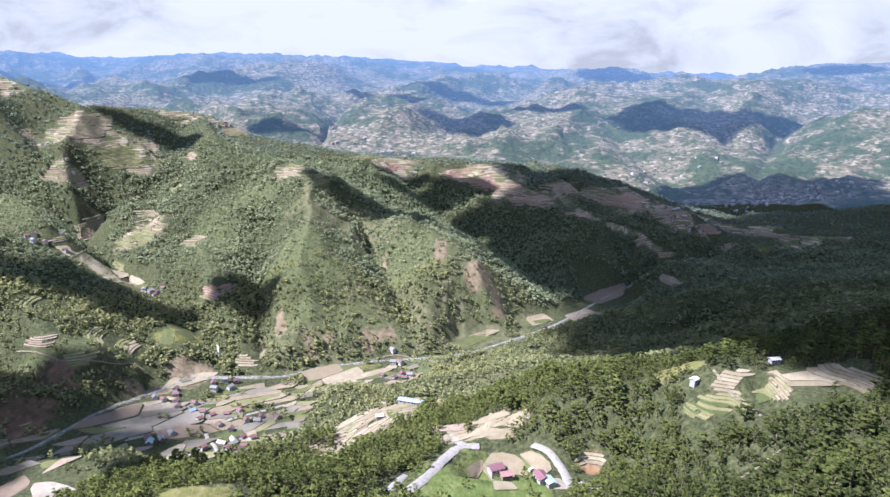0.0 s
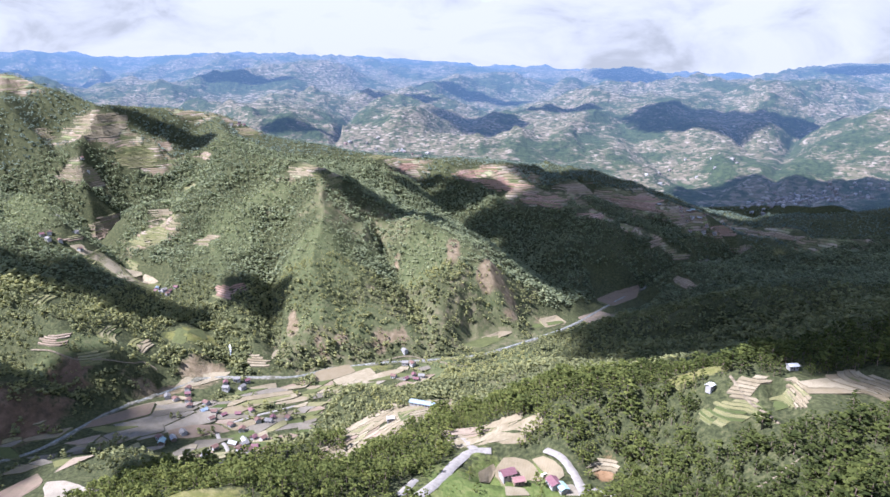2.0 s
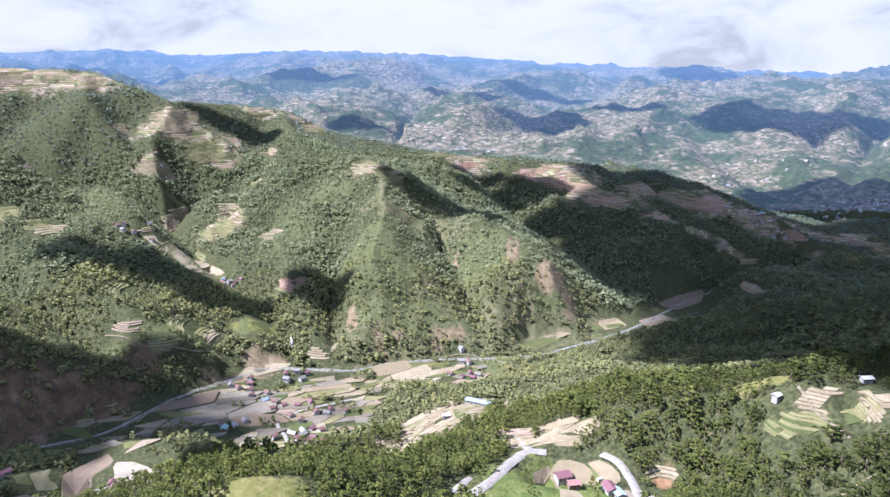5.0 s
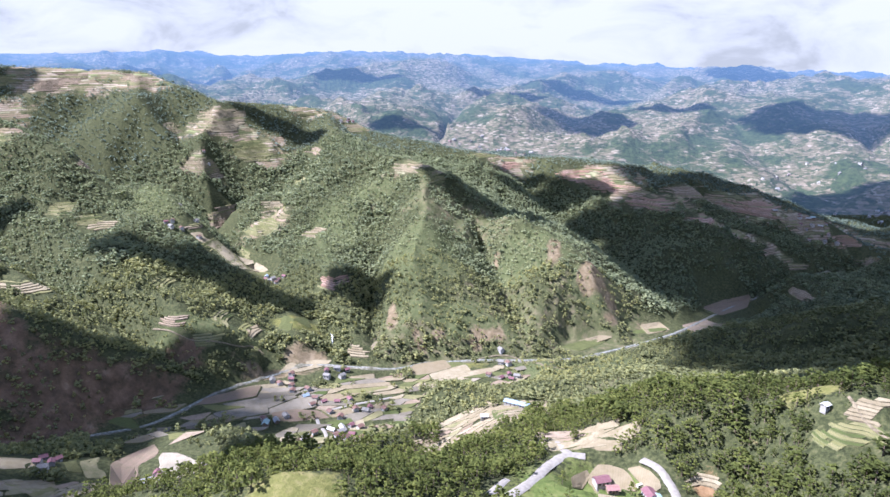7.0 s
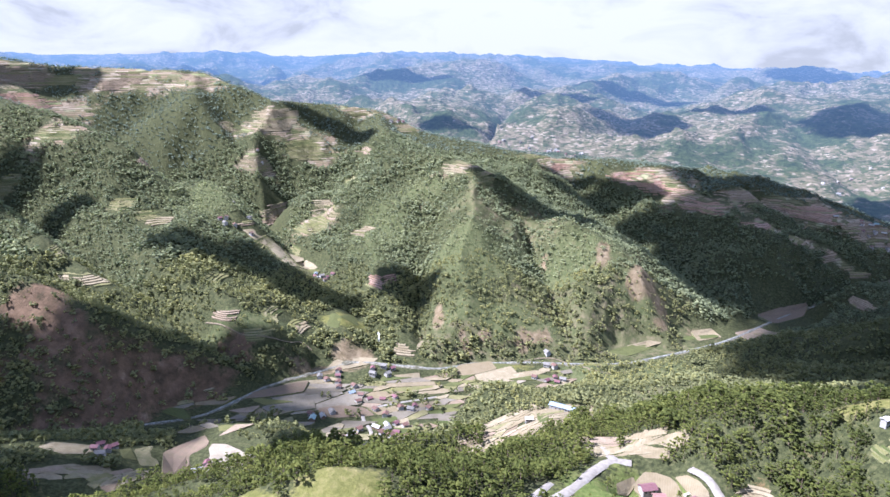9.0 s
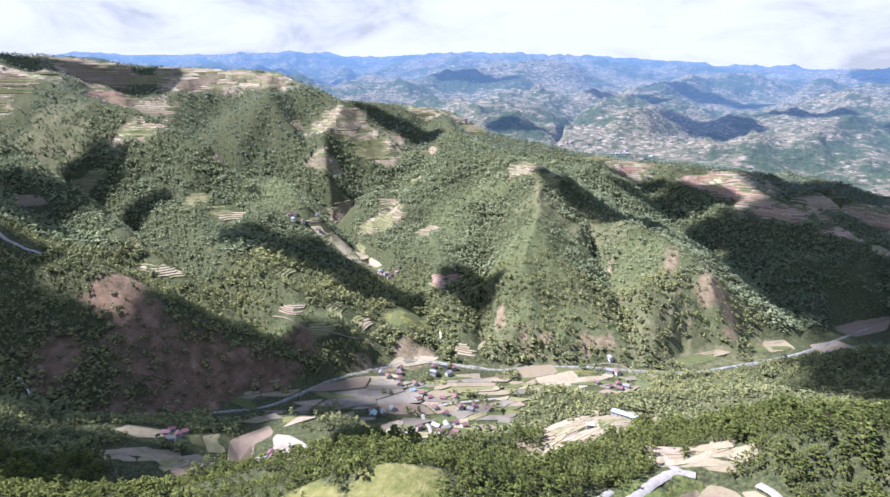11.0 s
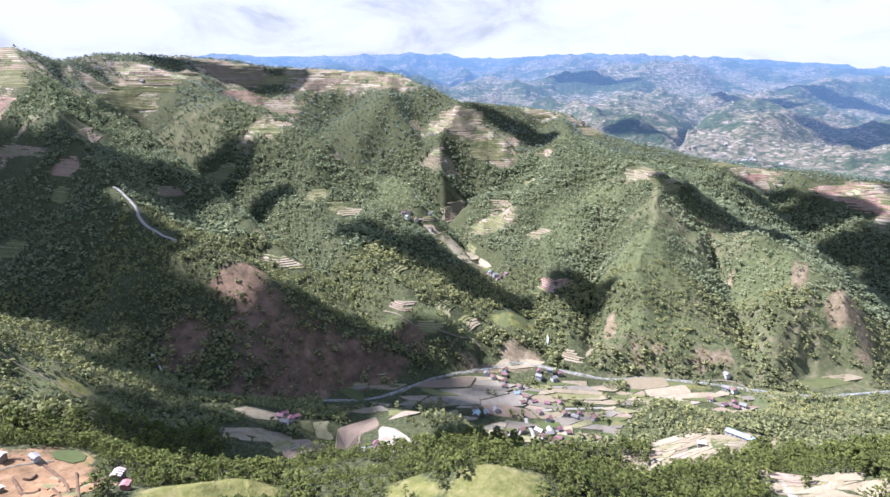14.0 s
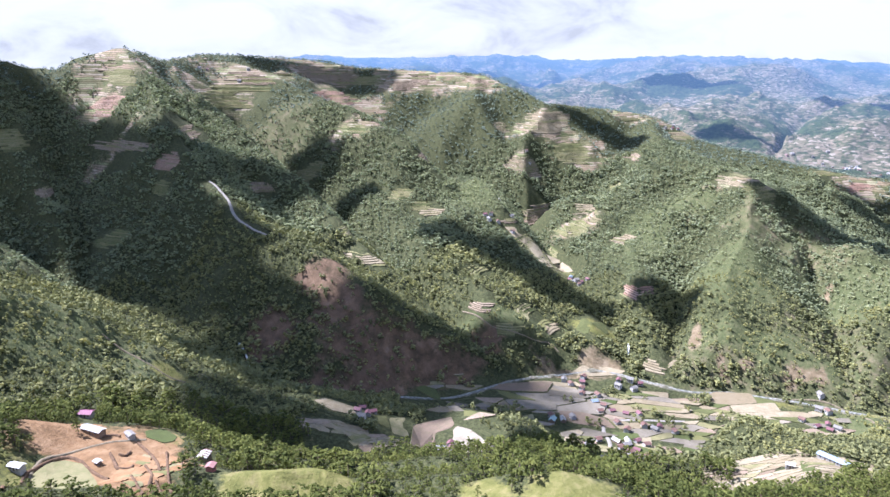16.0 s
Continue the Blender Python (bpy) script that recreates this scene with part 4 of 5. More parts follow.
def plot_slab(name, outline, tone, parent=None, label="", lift=0.55, skirt=1.6, level=False):
    """A raised earth plot with a bank round it."""
    pts = np.array(outline, float)
    c = pts.mean(0)
    # round the corners
    for soft in (0.08,):
        nxt = np.roll(pts, -1, 0)
        pts = np.stack([pts * (1 - soft) + nxt * soft, pts * soft + nxt * (1 - soft)], 1).reshape(-1, 2)
    n = len(pts)
    rings = [pts, c + (pts - c) * 0.96, c + (pts - c) * 0.55]
    zs = [ground_at(r[:, 0], r[:, 1]) for r in rings]
    zc = z_at(*c)
    if level:
        top = float(np.percentile(np.concatenate(zs), 70)) + lift
        zs = [np.full(n, zs[0].mean() - skirt), np.full(n, top), np.full(n, top)]
        zc = top - lift
    else:
        zs = [zs[0] - skirt, zs[1] + lift, zs[2] + lift]
    verts = np.concatenate([np.column_stack([r, z]) for r, z in zip(rings, zs)] + [[[c[0], c[1], zc + lift]]])
    verts = verts - (c[0], c[1], zc) if parent is None else verts - np.array(parent.location)
    faces, slots = [], []
    flip = np.cross(np.append(pts[1] - pts[0], 0), np.append(pts[2] - pts[1], 0))[2] < 0
    for j in range(n):
        k = (j + 1) % n
        for f, s in (((j, k, n + k, n + j), 1), ((n + j, n + k, 2 * n + k, 2 * n + j), 0), ((2 * n + j, 2 * n + k, 3 * n), 0)):
            faces.append(f[::-1] if flip else f)
            slots.append(s)
    ob = new(name, two_tone(name, verts, faces, slots, ["field_" + tone, "bank_green"]))
    if parent is None:
        ob.location = (c[0], c[1], zc)
    else:
        ob.parent = parent
    return tagged(ob, label, "field") if label else ob


def cells(sites, stretch, turn, reach):
    """Outlines of the patch round each site, by cutting with the lines halfway to its neighbours."""
    c, s = math.cos(radians(turn)), math.sin(radians(turn))
    p = np.array(sites)
    q = np.column_stack([(p[:, 0] * c + p[:, 1] * s) / stretch, -p[:, 0] * s + p[:, 1] * c])
    out = []
    for i, a in enumerate(q):
        poly = [a + np.array(d) * reach for d in ((-1, -1), (1, -1), (1, 1), (-1, 1))]
        for b in q[np.argsort(((q - a) ** 2).sum(1))[1:14]]:
            m, d = (a + b) / 2, b - a
            cut = []
            for u, v in zip(poly, poly[1:] + poly[:1]):
                fu, fv = (u - m) @ d, (v - m) @ d
                if fu <= 0:
                    cut.append(u)
                if fu * fv < 0:
                    cut.append(u + (v - u) * fu / (fu - fv))
            poly = cut
            if len(poly) < 3:
                break
        if len(poly) >= 3:
            w = np.array(poly)
            w = w.mean(0) + (w - w.mean(0)) * 0.975
            out.append(np.column_stack([w[:, 0] * stretch * c - w[:, 1] * s, w[:, 0] * stretch * s + w[:, 1] * c]))
    return out


def line_dist(x, y, pts):
    best = np.full(np.shape(x), 1e9)
    for (x0, y0), (x1, y1) in zip(pts, pts[1:]):
        dx, dy = x1 - x0, y1 - y0
        f = np.clip(((x - x0) * dx + (y - y0) * dy) / (dx * dx + dy * dy + 1e-9), 0, 1)
        best = np.minimum(best, np.hypot(x - x0 - f * dx, y - y0 - f * dy))
    return best


def smooth_line(pts, step=5.0):
    """A rounded line through the points."""
    p = np.array([pts[0], *pts, pts[-1]], float)
    out = []
    for a, b, c, d in zip(p, p[1:], p[2:], p[3:]):
        n = max(2, int(np.hypot(*(c - b)[:2]) / step))
        for k in range(n):
            t = k / n
            out.append(0.5 * (2 * b + (c - a) * t + (2 * a - 5 * b + 4 * c - d) * t * t + (3 * b - a - 3 * c + d) * t ** 3))
    return np.array(out + [p[-1]])


def ribbon(name, pts, half, mat, lift, vary=0.0, seed=0, across=4, drop=0.8):
    """A strip laid along the ground, with a crowned middle and edges that turn down."""
    p = smooth_line([q[:2] for q in pts])
    t = np.gradient(p, axis=0)
    t /= np.hypot(t[:, 0], t[:, 1])[:, None] + 1e-9
    side = np.column_stack([-t[:, 1], t[:, 0]])
    w = half * (1 + vary * fbm(np.arange(len(p)) * 1.0, np.zeros(len(p)), 7, 3, seed))
    rows = []
    ks = np.linspace(-1, 1, across + 1)
    flat = np.max([ground_at(*(p + side * (w * k)[:, None]).T) for k in (-0.9, 0, 0.9)], 0)
    for k in ks:
        q = p + side * (w * k)[:, None]
        z = flat * 0.8 + ground_at(q[:, 0], q[:, 1]) * 0.2 + lift - (drop if abs(k) > 0.99 else 0)
        rows.append(np.column_stack([q, z]))
    n = len(p)
    f = [(r * n + i, r * n + i + 1, (r + 1) * n + i + 1, (r + 1) * n + i) for r in range(across) for i in range(n - 1)]
    return new(name, mesh_from(name, np.concatenate(rows), np.array(f)[:, ::-1], MAT[mat], True))


KINDS = (("pale", "bare pale beige terraced fields on a hillside"), ("straw", "dry straw-green terraced fields on a hillside"),
         ("brown", "dull brown terraced fields on a hillside"), ("red", "reddish earth terraced fields on a hillside"),
         ("green", "green planted terraces among the trees"), ("clay", "freshly dug orange clay steps on a bare hill"))
ROWS = {"pale": TERRACES_PALE + TERRACES_PALE_MORE, "straw": TERRACES_STRAW + TERRACES_STRAW_MORE, "brown": TERRACES_BROWN + TERRACES_BROWN_MORE,
        "red": TERRACES_RED, "green": TERRACES_GREEN, "clay": TERRACES_CLAY}
for tone, label in KINDS:
    for k, row in enumerate(ROWS[tone]):
        terraced_field(*row, tone, label, k * 7 + len(tone))

for tone, outline in PLOTS:
    ob = plot_slab("field_plot", outline, tone, None, {"pale": "bare pale ploughed field with grassy edges", "white": "bare whitish dry field with thin banks", "brown": "dark brown ploughed field beside the terraces",
                                                      "green": "bright green planted field", "straw": "mown pale-green meadow with a dark edge"}[tone])
    q = np.array(outline, float)
    c = q.mean(0)
    block(c[0], c[1], 1, 0, np.ptp(q[:, 0]) / 2 + 2, np.ptp(q[:, 1]) / 2 + 2)
    far = math.hypot(*c)
    if 400 < far < 560:
        block(c[0] * (1 - 18 / far), c[1] * (1 - 18 / far), c[0] / far, c[1] / far, 28, np.ptp(q[:, 0]) * 0.4)

for half, pts in SCARPS:
    tagged(ribbon("earth_bank", pts, half, "bank_clay", 1.1, 0.6, len(pts), 4, 1.6), "dark crumbling earth scarp on the dug hill", "earth bank", kind="structure")

RIVER = [p[:2] for p in VALLEYS[RIVER_AT][1][3:]]
for half, pts in ROADS:
    tagged(ribbon("road", pts, half, "road" if half > 2 else "track", 0.45, 0.15, len(pts)), "pale concrete hill road" if half > 2 else "narrow trodden earth track on the slope", "road" if half > 2 else "track", kind="structure")
tagged(ribbon("gravel_bank", RIVER, 3.9, "gravel", 0.25, 1.1, 3, 6), "pale boulder and gravel river bed", "river bed", kind="structure")
tagged(ribbon("water", RIVER, 1.8, "water", 0.75, 0.5, 8, 4, 0.3), "shallow river with white riffles", "river", kind="structure")
tagged(ribbon("water", STREAM, 1.1, "foam", 0.8, 0.8, 9), "white mountain stream in a gorge", "stream", kind="structure")

# paddies of the valley floor
rng = np.random.default_rng(12)
FLOOR = segments([VALLEYS[i] for i in FLOOR_AT])
gx, gy = np.meshgrid(np.arange(-480, 330, 14.0), np.arange(420, 1130, 10.5))
gx, gy = (gx + rng.uniform(-6.5, 6.5, gx.shape)).ravel(), (gy + rng.uniform(-5, 5, gy.shape)).ravel()
ok = (nearest(gx.astype(np.float32), gy.astype(np.float32), FLOOR, 10)[0] < 7) & (line_dist(gx, gy, RIVER) > 15)
for q in PLOTS:
    c = np.mean(q[1], 0)
    room = np.ptp(np.array(q[1]), 0) / 2 + 5
    ok &= (np.abs(gx - c[0]) > room[0]) | (np.abs(gy - c[1]) > room[1])
SITES_XY = np.column_stack([gx, gy])[ok]
valley = base("valley_paddies", -250, 620, 8, "bare grey-beige and green rice paddies on the valley floor", "field")
for poly in cells(SITES_XY, 2.0, 30, 24):
    c = poly.mean(0)
    if min(line_dist(c[0], c[1], RIVER), 99) < 13 or any(line_dist(c[0], c[1], r[1]) < 5 for r in ROADS) or rng.random() < 0.10:
        continue
    if np.ptp(ground_at(poly[:, 0], poly[:, 1])) > 3.2:
        continue
    tone = rng.choice(["grey", "grey", "grey", "pale", "pale", "pale", "brown", "straw", "green", "green"])
    plot_slab("paddy", poly, tone, valley, "", 0.3 + 0.7 * rng.random(), 1.8, True)

for x, y, a, w, turn, stretch, cell_turn, gap in SPUR_PLOTS:
    home = base("terraced_field", x, y, z_at(x, y), "bare pale narrow terraces on a spur", "field", "terraced fields on the slopes")
    c, s = math.cos(radians(turn)), math.sin(radians(turn))
    gu, gv = np.meshgrid(np.arange(-a * 1.3, a * 1.3, gap), np.arange(-w * 1.3, w * 1.3, gap * 0.8))
    gu, gv = (gu + rng.uniform(-0.3, 0.3, gu.shape) * gap).ravel(), (gv + rng.uniform(-0.3, 0.3, gv.shape) * gap).ravel()
    ok = (gu / a) ** 2 + (gv / w) ** 2 < 1.0 + 0.4 * fbm(gu, gv, 14, 2, 3)
    sites = np.column_stack([x + gu * c - gv * s, y + gu * s + gv * c])[ok]
    if len(sites) < 4:
        bpy.data.objects.remove(home)
        continue
    for poly in cells(sites, stretch, cell_turn, gap * 0.95):
        if rng.random() > 0.05:
            plot_slab("terrace", poly, rng.choice(["pale", "pale", "pale", "pale", "pale", "brown", "straw"]), home, "", 0.35 + 0.5 * rng.random(), 1.4)
    block(x, y, c, s, a * 0.9, w * 0.95 + 3)


# ---- houses ----
def box(verts, faces, x0, x1, y0, y1, z0, z1):
    o = len(verts)
    verts += [(x0, y0, z0), (x1, y0, z0), (x1, y1, z0), (x0, y1, z0), (x0, y0, z1), (x1, y0, z1), (x1, y1, z1), (x0, y1, z1)]
    faces += [tuple(o + i for i in f) for f in ((3, 2, 1, 0), (4, 5, 6, 7), (0, 1, 5, 4), (1, 2, 6, 5), (2, 3, 7, 6), (3, 0, 4, 7))]


def solid(name, boxes, mat):
    v, f = [], []
    for b in boxes:
        box(v, f, *b)
    return two_tone(name, v, f, [0] * len(f), [mat])


def gable_roof(length, width, eave, rise, over, mat, stripes=None):
    """Two sheet slopes with thickness and a ridge cap, overhanging the walls."""
    a, w, t = length / 2 + over, width / 2 + over, 0.12
    drop = rise * over / (width / 2)
    prof = [(-w, eave - drop), (0, eave + rise), (w, eave - drop), (w, eave - drop + t), (0, eave + rise + t * 1.4), (-w, eave - drop + t)]
    n = 9
    v, f, s = [], [], []
    for i in range(n):
        x = -a + 2 * a * i / (n - 1)
        v += [(x, y, z) for y, z in prof]
    for i in range(n - 1):
        for k in range(6):
            j = (k + 1) % 6
            f.append((i * 6 + k, i * 6 + j, i * 6 + 6 + j, i * 6 + 6 + k))
            s.append(i % 2 if stripes else 0)
    f += [tuple(range(5, -1, -1)), tuple(range((n - 1) * 6, n * 6))]
    s += [0, 0]
    return two_tone("roof", v, f, s, [mat, stripes or mat])


def gable_wall(length, width, eave, rise, mat):
    a, w = length / 2, width / 2
    v = []
    for x in (-a, a):
        v += [(x, -w, -2.5), (x, w, -2.5), (x, w, eave), (x, 0, eave + rise - 0.03), (x, -w, eave)]
    f = [(0, 1, 2, 3, 4)[::-1], (5, 6, 7, 8, 9)]
    for k in range(5):
        j = (k + 1) % 5
        f.append((k, j, 5 + j, 5 + k))
    return two_tone("wall", v, f, [0] * len(f), [mat])


def house(length, width, eave, rise, wall, roof, label, stripes=None, over=0.6, group=""):
    ob = tagged(new("house"), label, "house", group)
    part("wall", gable_wall(length, width, eave, rise, wall), ob)
    part("roof", gable_roof(length, width, eave, rise, over, roof, stripes), ob, "corrugated metal roof")
    part("door", solid("door", [(-0.45, 0.45, -width / 2 - 0.05, -width / 2 + 0.05, 0, 2.0)], "dark_wood"), ob)
    for side in (-1, 1):
        for x in (-length * 0.3, length * 0.3):
            y = side * width / 2
            win = part("window", solid("window", [(x - 0.6, x + 0.6, y - 0.06, y + 0.06, 1.0, 2.1)], "dark_glass"), ob)
            part("window_sill", solid("window_sill", [(x - 0.7, x + 0.7, y - 0.12 if side < 0 else y, y if side < 0 else y + 0.12, 0.88, 1.0)], wall), win)
    return ob


ROOFS = [("roof_red", "small house with a faded red metal roof"), ("roof_grey", "small house with a weathered grey metal roof"),
         ("roof_pale", "small house with a bare galvanised metal roof"), ("roof_rust", "small house with a rusty brown metal roof"),
         ("roof_blue", "small house with a light blue metal roof"), ("roof_teal", "small house with a pale teal metal roof")]
WALLS = ["plaster_white", "plaster_grey", "boards", "plaster_grey", "plaster_white", "boards"]
SPARE = []
for k, (roof, label) in enumerate(ROOFS):
    SPARE.append(house(5.4 + (k % 3) * 1.3, 4.4 + (k % 2) * 0.8, 2.5 + (k % 2) * 1.2, 1.3 + 0.2 * (k % 3), WALLS[k], roof, label, None, 0.6, "hamlet houses"))
HOUSES = []
used = set()
rng = np.random.default_rng(33)
for x, y, count, spread in HAMLETS:
    for _ in range(count):
        for attempt in range(30):
            hx, hy = x + rng.normal(0, spread * 0.6), y + rng.normal(0, spread * 0.6)
            if all(math.hypot(hx - a, hy - b) > 8.5 for a, b in HOUSES) and line_dist(hx, hy, RIVER) > 14 and all(line_dist(hx, hy, r[1]) > r[0] + 4 for r in ROADS):
                break
        else:
            continue
        k = int(rng.choice(6, p=(0.27, 0.34, 0.05, 0.28, 0.03, 0.03)))
        low = min(z_at(hx + a, hy + b) for a in (-3, 3) for b in (-3, 3))
        high = max(z_at(hx + a, hy + b) for a in (-3, 3) for b in (-3, 3))
        m = pose(hx, hy, low + min(2.0, high - low) * 0.9 + 0.2, 0, 0, rng.uniform(0, 180))
        if k not in used:
            SPARE[k].matrix_basis = m
            used.add(k)
        else:
            copy_thing(SPARE[k], m)
        HOUSES.append((hx, hy))


def single(key, turn, *size, **more):
    x, y = SITES[key]
    ob = house(*size, **more)
    ob.matrix_basis = pose(x, y, max(z_at(x + a, y + b) for a in (-2, 2) for b in (-2, 2)) + 0.3, 0, 0, turn)
    HOUSES.append((x, y))
    return ob


single("red_a", 25, 8.5, 6.5, 3.0, 1.6, "plaster_white", "roof_red", "house with a dark red metal roof beside the fields")
single("red_b", 15, 6.0, 4.5, 2.6, 1.0, "boards", "roof_salmon", "low shed with a pink-red metal roof")
single("redteal", -70, 8.0, 6.0, 3.0, 1.2, "plaster_grey", "roof_red", "house with a maroon metal roof by the hill road")
single("teal", -70, 7.0, 4.5, 2.8, 0.8, "plaster_white", "roof_teal", "lean house with a light teal metal roof")
single("long_shed", 12, 15.0, 5.0, 2.8, 0.8, "boards", "roof_pale", "long low shed with a galvanised metal roof on the bare hill")
single("small1", -10, 6.5, 3.6, 2.4, 0.6, "plaster_white", "roof_grey", "small white hut on the bare hill")
single("small2", 20, 7.5, 4.0, 2.6, 0.7, "plaster_white", "roof_white", "small hut with a white roof on the bare hill")
single("small3", 0, 3.4, 2.6, 2.0, 0.4, "boards", "roof_white", "tiny field hut with a pale roof")
single("striped", 120, 7.5, 5.5, 3.2, 0.9, "boards", "roof_white", "house with a white and rust striped metal roof", stripes="roof_rust")
single("annex", 120, 4.5, 4.0, 2.6, 0.6, "brick", "roof_salmon", "brick-red annex below the striped house")
single("blue", -18, 12.0, 6.0, 3.0, 1.0, "plaster_white", "roof_blue", "long house with a light blue metal roof on the spur")
single("blue2", -18, 8.0, 5.5, 3.0, 0.9, "plaster_white", "roof_blue", "house with a pale blue metal roof on the spur")
single("white", 10, 5.5, 4.0, 2.8, 0.8, "plaster_white", "roof_white", "small white house above the terraces")
single("purple", 30, 8.0, 6.0, 3.0, 1.2, "plaster_grey", "roof_purple", "house with a purple-red metal roof among trees")
single("wt2", 10, 5.5, 3.6, 2.6, 0.6, "plaster_white", "roof_white", "small white farm hut on the terraces")
single("wt3", 40, 4.0, 3.2, 2.4, 0.6, "plaster_white", "roof_white", "tiny white hut beside the path")
for x, y in HOUSES:
    block(x, y, 1, 0, 7, 7)
    far = math.hypot(x, y)
    if far < 520:
        block(x * (1 - 10 / far), y * (1 - 10 / far), x / far, y / far, 18, 6)

# waterfall in the side valley
v = []
for i in range(9):
    f = i / 8
    for j in range(4):
        v.append((FALL[0][0] + (FALL[1][0] - FALL[0][0]) * f * 0.6 + (j - 1.5) * (0.7 + 0.5 * f), FALL[0][1] + (FALL[1][1] - FALL[0][1]) * f * 0.6 - 0.5 * (j % 2),
                  FALL[0][2] + 5 - 15 * f))
tagged(new("waterfall", mesh_from("waterfall", v, [(i * 4 + j, i * 4 + j + 1, i * 4 + j + 5, i * 4 + j + 4) for i in range(8) for j in range(3)], MAT["foam"], True)),
       "thin white waterfall at the valley mouth", "waterfall", kind="structure")


def wheel(parent, x, y, r=0.38):
    v, f, n = [], [], 12
    for s in (-0.12, 0.12):
        v += [(x + r * math.cos(k * 2 * math.pi / n), y + s, r + r * math.sin(k * 2 * math.pi / n)) for k in range(n)]
    f = [tuple(range(n)), tuple(range(2 * n - 1, n - 1, -1))] + [(k, n + k, n + (k + 1) % n, (k + 1) % n) for k in range(n)]
    return part("wheel", two_tone("wheel", v, f, [0] * len(f), ["dark_glass"]), parent)


def parked_van(x, y, turn):
    ob = tagged(new("parked_van"), "cream passenger van parked on the hill road", "van")
    prof = [(-2.3, 0.4), (2.3, 0.4), (2.3, 1.0), (1.7, 1.15), (1.1, 1.95), (-2.1, 2.0), (-2.3, 1.8)]
    n = len(prof)
    v = [(a, s, b) for s in (-0.85, 0.85) for a, b in prof]
    f = [tuple(range(n)), tuple(range(2 * n - 1, n - 1, -1))] + [(k, n + k, n + (k + 1) % n, (k + 1) % n) for k in range(n)]
    part("body", two_tone("body", v, f, [0] * len(f), ["cream_paint"]), ob)
    for s in (-1, 1):
        part("side_window", solid("side_window", [(-1.9, 0.9, s * 0.86 - 0.02, s * 0.86 + 0.02, 1.2, 1.75)], "dark_glass"), ob)
        for a in (-1.45, 1.45):
            wheel(ob, a, s * 0.78)
    part("windscreen", solid("windscreen", [(1.28, 1.34, -0.7, 0.7, 1.25, 1.8)], "dark_glass"), ob)
    ob.matrix_basis = pose(x, y, z_at(x, y) + 0.75, 0, 0, turn)
    return ob


parked_van(*VAN, 35)


def far_houses(name, label, spots, seed):
    """Tiny house blocks with gabled tops, too far off to tell apart."""
    rng = np.random.default_rng(seed)
    V, F = [], []
    for cx, cy, count, sx, sy in spots:
        for _ in range(count):
            x, y = cx + rng.normal(0, sx), cy + rng.normal(0, sy)
            z = z_at(x, y)
            a, w, e, r = rng.uniform(3, 6), rng.uniform(2.5, 4), rng.uniform(2.5, 5), rng.uniform(0, math.pi)
            o = len(V)
            for s in (-1, 1):
                for u, h in ((-w, -4), (w, -4), (w, e), (0, e + 1.5), (-w, e)):
                    V.append((x + s * a * math.cos(r) - u * math.sin(r), y + s * a * math.sin(r) + u * math.cos(r), z + h))
            F += [(o + 4, o + 3, o + 2, o + 1), (o + 6, o + 7, o + 8, o + 9)]
            F += [(o + k, o + (k + 1) % 5, o + 5 + (k + 1) % 5, o + 5 + k) for k in range(5)]
    ob = new(name, mesh_from(name, V, F, MAT["far_plaster"]))
    return tagged(ob, label, "houses", kind="stuff")


far_houses("far_town", "pale houses of a distant valley town", FAR_TOWN, 71)

# ---- woods ----
def tufts(rng, count, tall, wide, low, pointed, puff=1.0):
    """Verts and faces of one crown: rough leaf clumps, placed up and round the stem; few and puffed out for far trees."""
    core_v = np.array([(1, 0, 0), (-0.5, 0.87, 0), (-0.5, -0.87, 0), (0, 0, 1), (0, 0, -1)], float)
    core_f = np.array([(0, 1, 3), (1, 2, 3), (2, 0, 3), (1, 0, 4), (2, 1, 4), (0, 2, 4)])
    vs, fs = [], []
    for k in range(count):
        f = (k + rng.random()) / count
        z = low + (tall - low) * f
        reach = wide * (math.sin(math.pi * min(1, 0.2 + 0.76 * f)) ** 0.7 if not pointed else (1.06 - f) ** 0.75)
        a = k * 2.4 + rng.random() * 1.2
        r = reach * math.sqrt(rng.uniform(0.08, 1.0))
        size = wide * rng.uniform(0.26, 0.46) * puff
        v = core_v * rng.uniform(0.6, 1.3, (5, 1)) * (size, size, size * (0.62 if puff == 1 else 0.8))
        ca, sa = math.cos(a), math.sin(a)
        v = np.stack([v[:, 0] * ca - v[:, 1] * sa, v[:, 0] * sa + v[:, 1] * ca, v[:, 2]], 1)
        vs.append(v + (r * ca, r * sa, z))
        fs.append(core_f + 5 * k)
    return np.concatenate(vs), np.concatenate(fs)


def stem(tall, r0, r1, sides=4):
    a = np.arange(sides) * 2 * math.pi / sides
    v = np.concatenate([np.stack([np.cos(a) * r, np.sin(a) * r, np.full(sides, z)], 1) for r, z in ((r0, -0.08), (r1, tall))])
    f = []
    for i in range(sides):
        j = (i + 1) % sides
        f += [(i, j, sides + j), (i, sides + j, sides + i)]
    return v, np.array(f)


def crowns(count, seed, kinds=9):
    """A set of differing crowns, one metre tall."""
    rng = np.random.default_rng(seed)
    out = []
    for k in range(kinds):
        pine = k % 3 == 0
        if count > 8:
            out.append(tufts(rng, count, 0.97, 0.23 if pine else 0.34, 0.34 if k % 2 else 0.22, pine))
        elif count == 2:
            out.append(tufts(rng, 3, 0.9, 0.42, 0.15, False))
        else:
            out.append(tufts(rng, count, 0.80, 0.27 if pine else 0.36, 0.22, pine, 1.75))
    return out


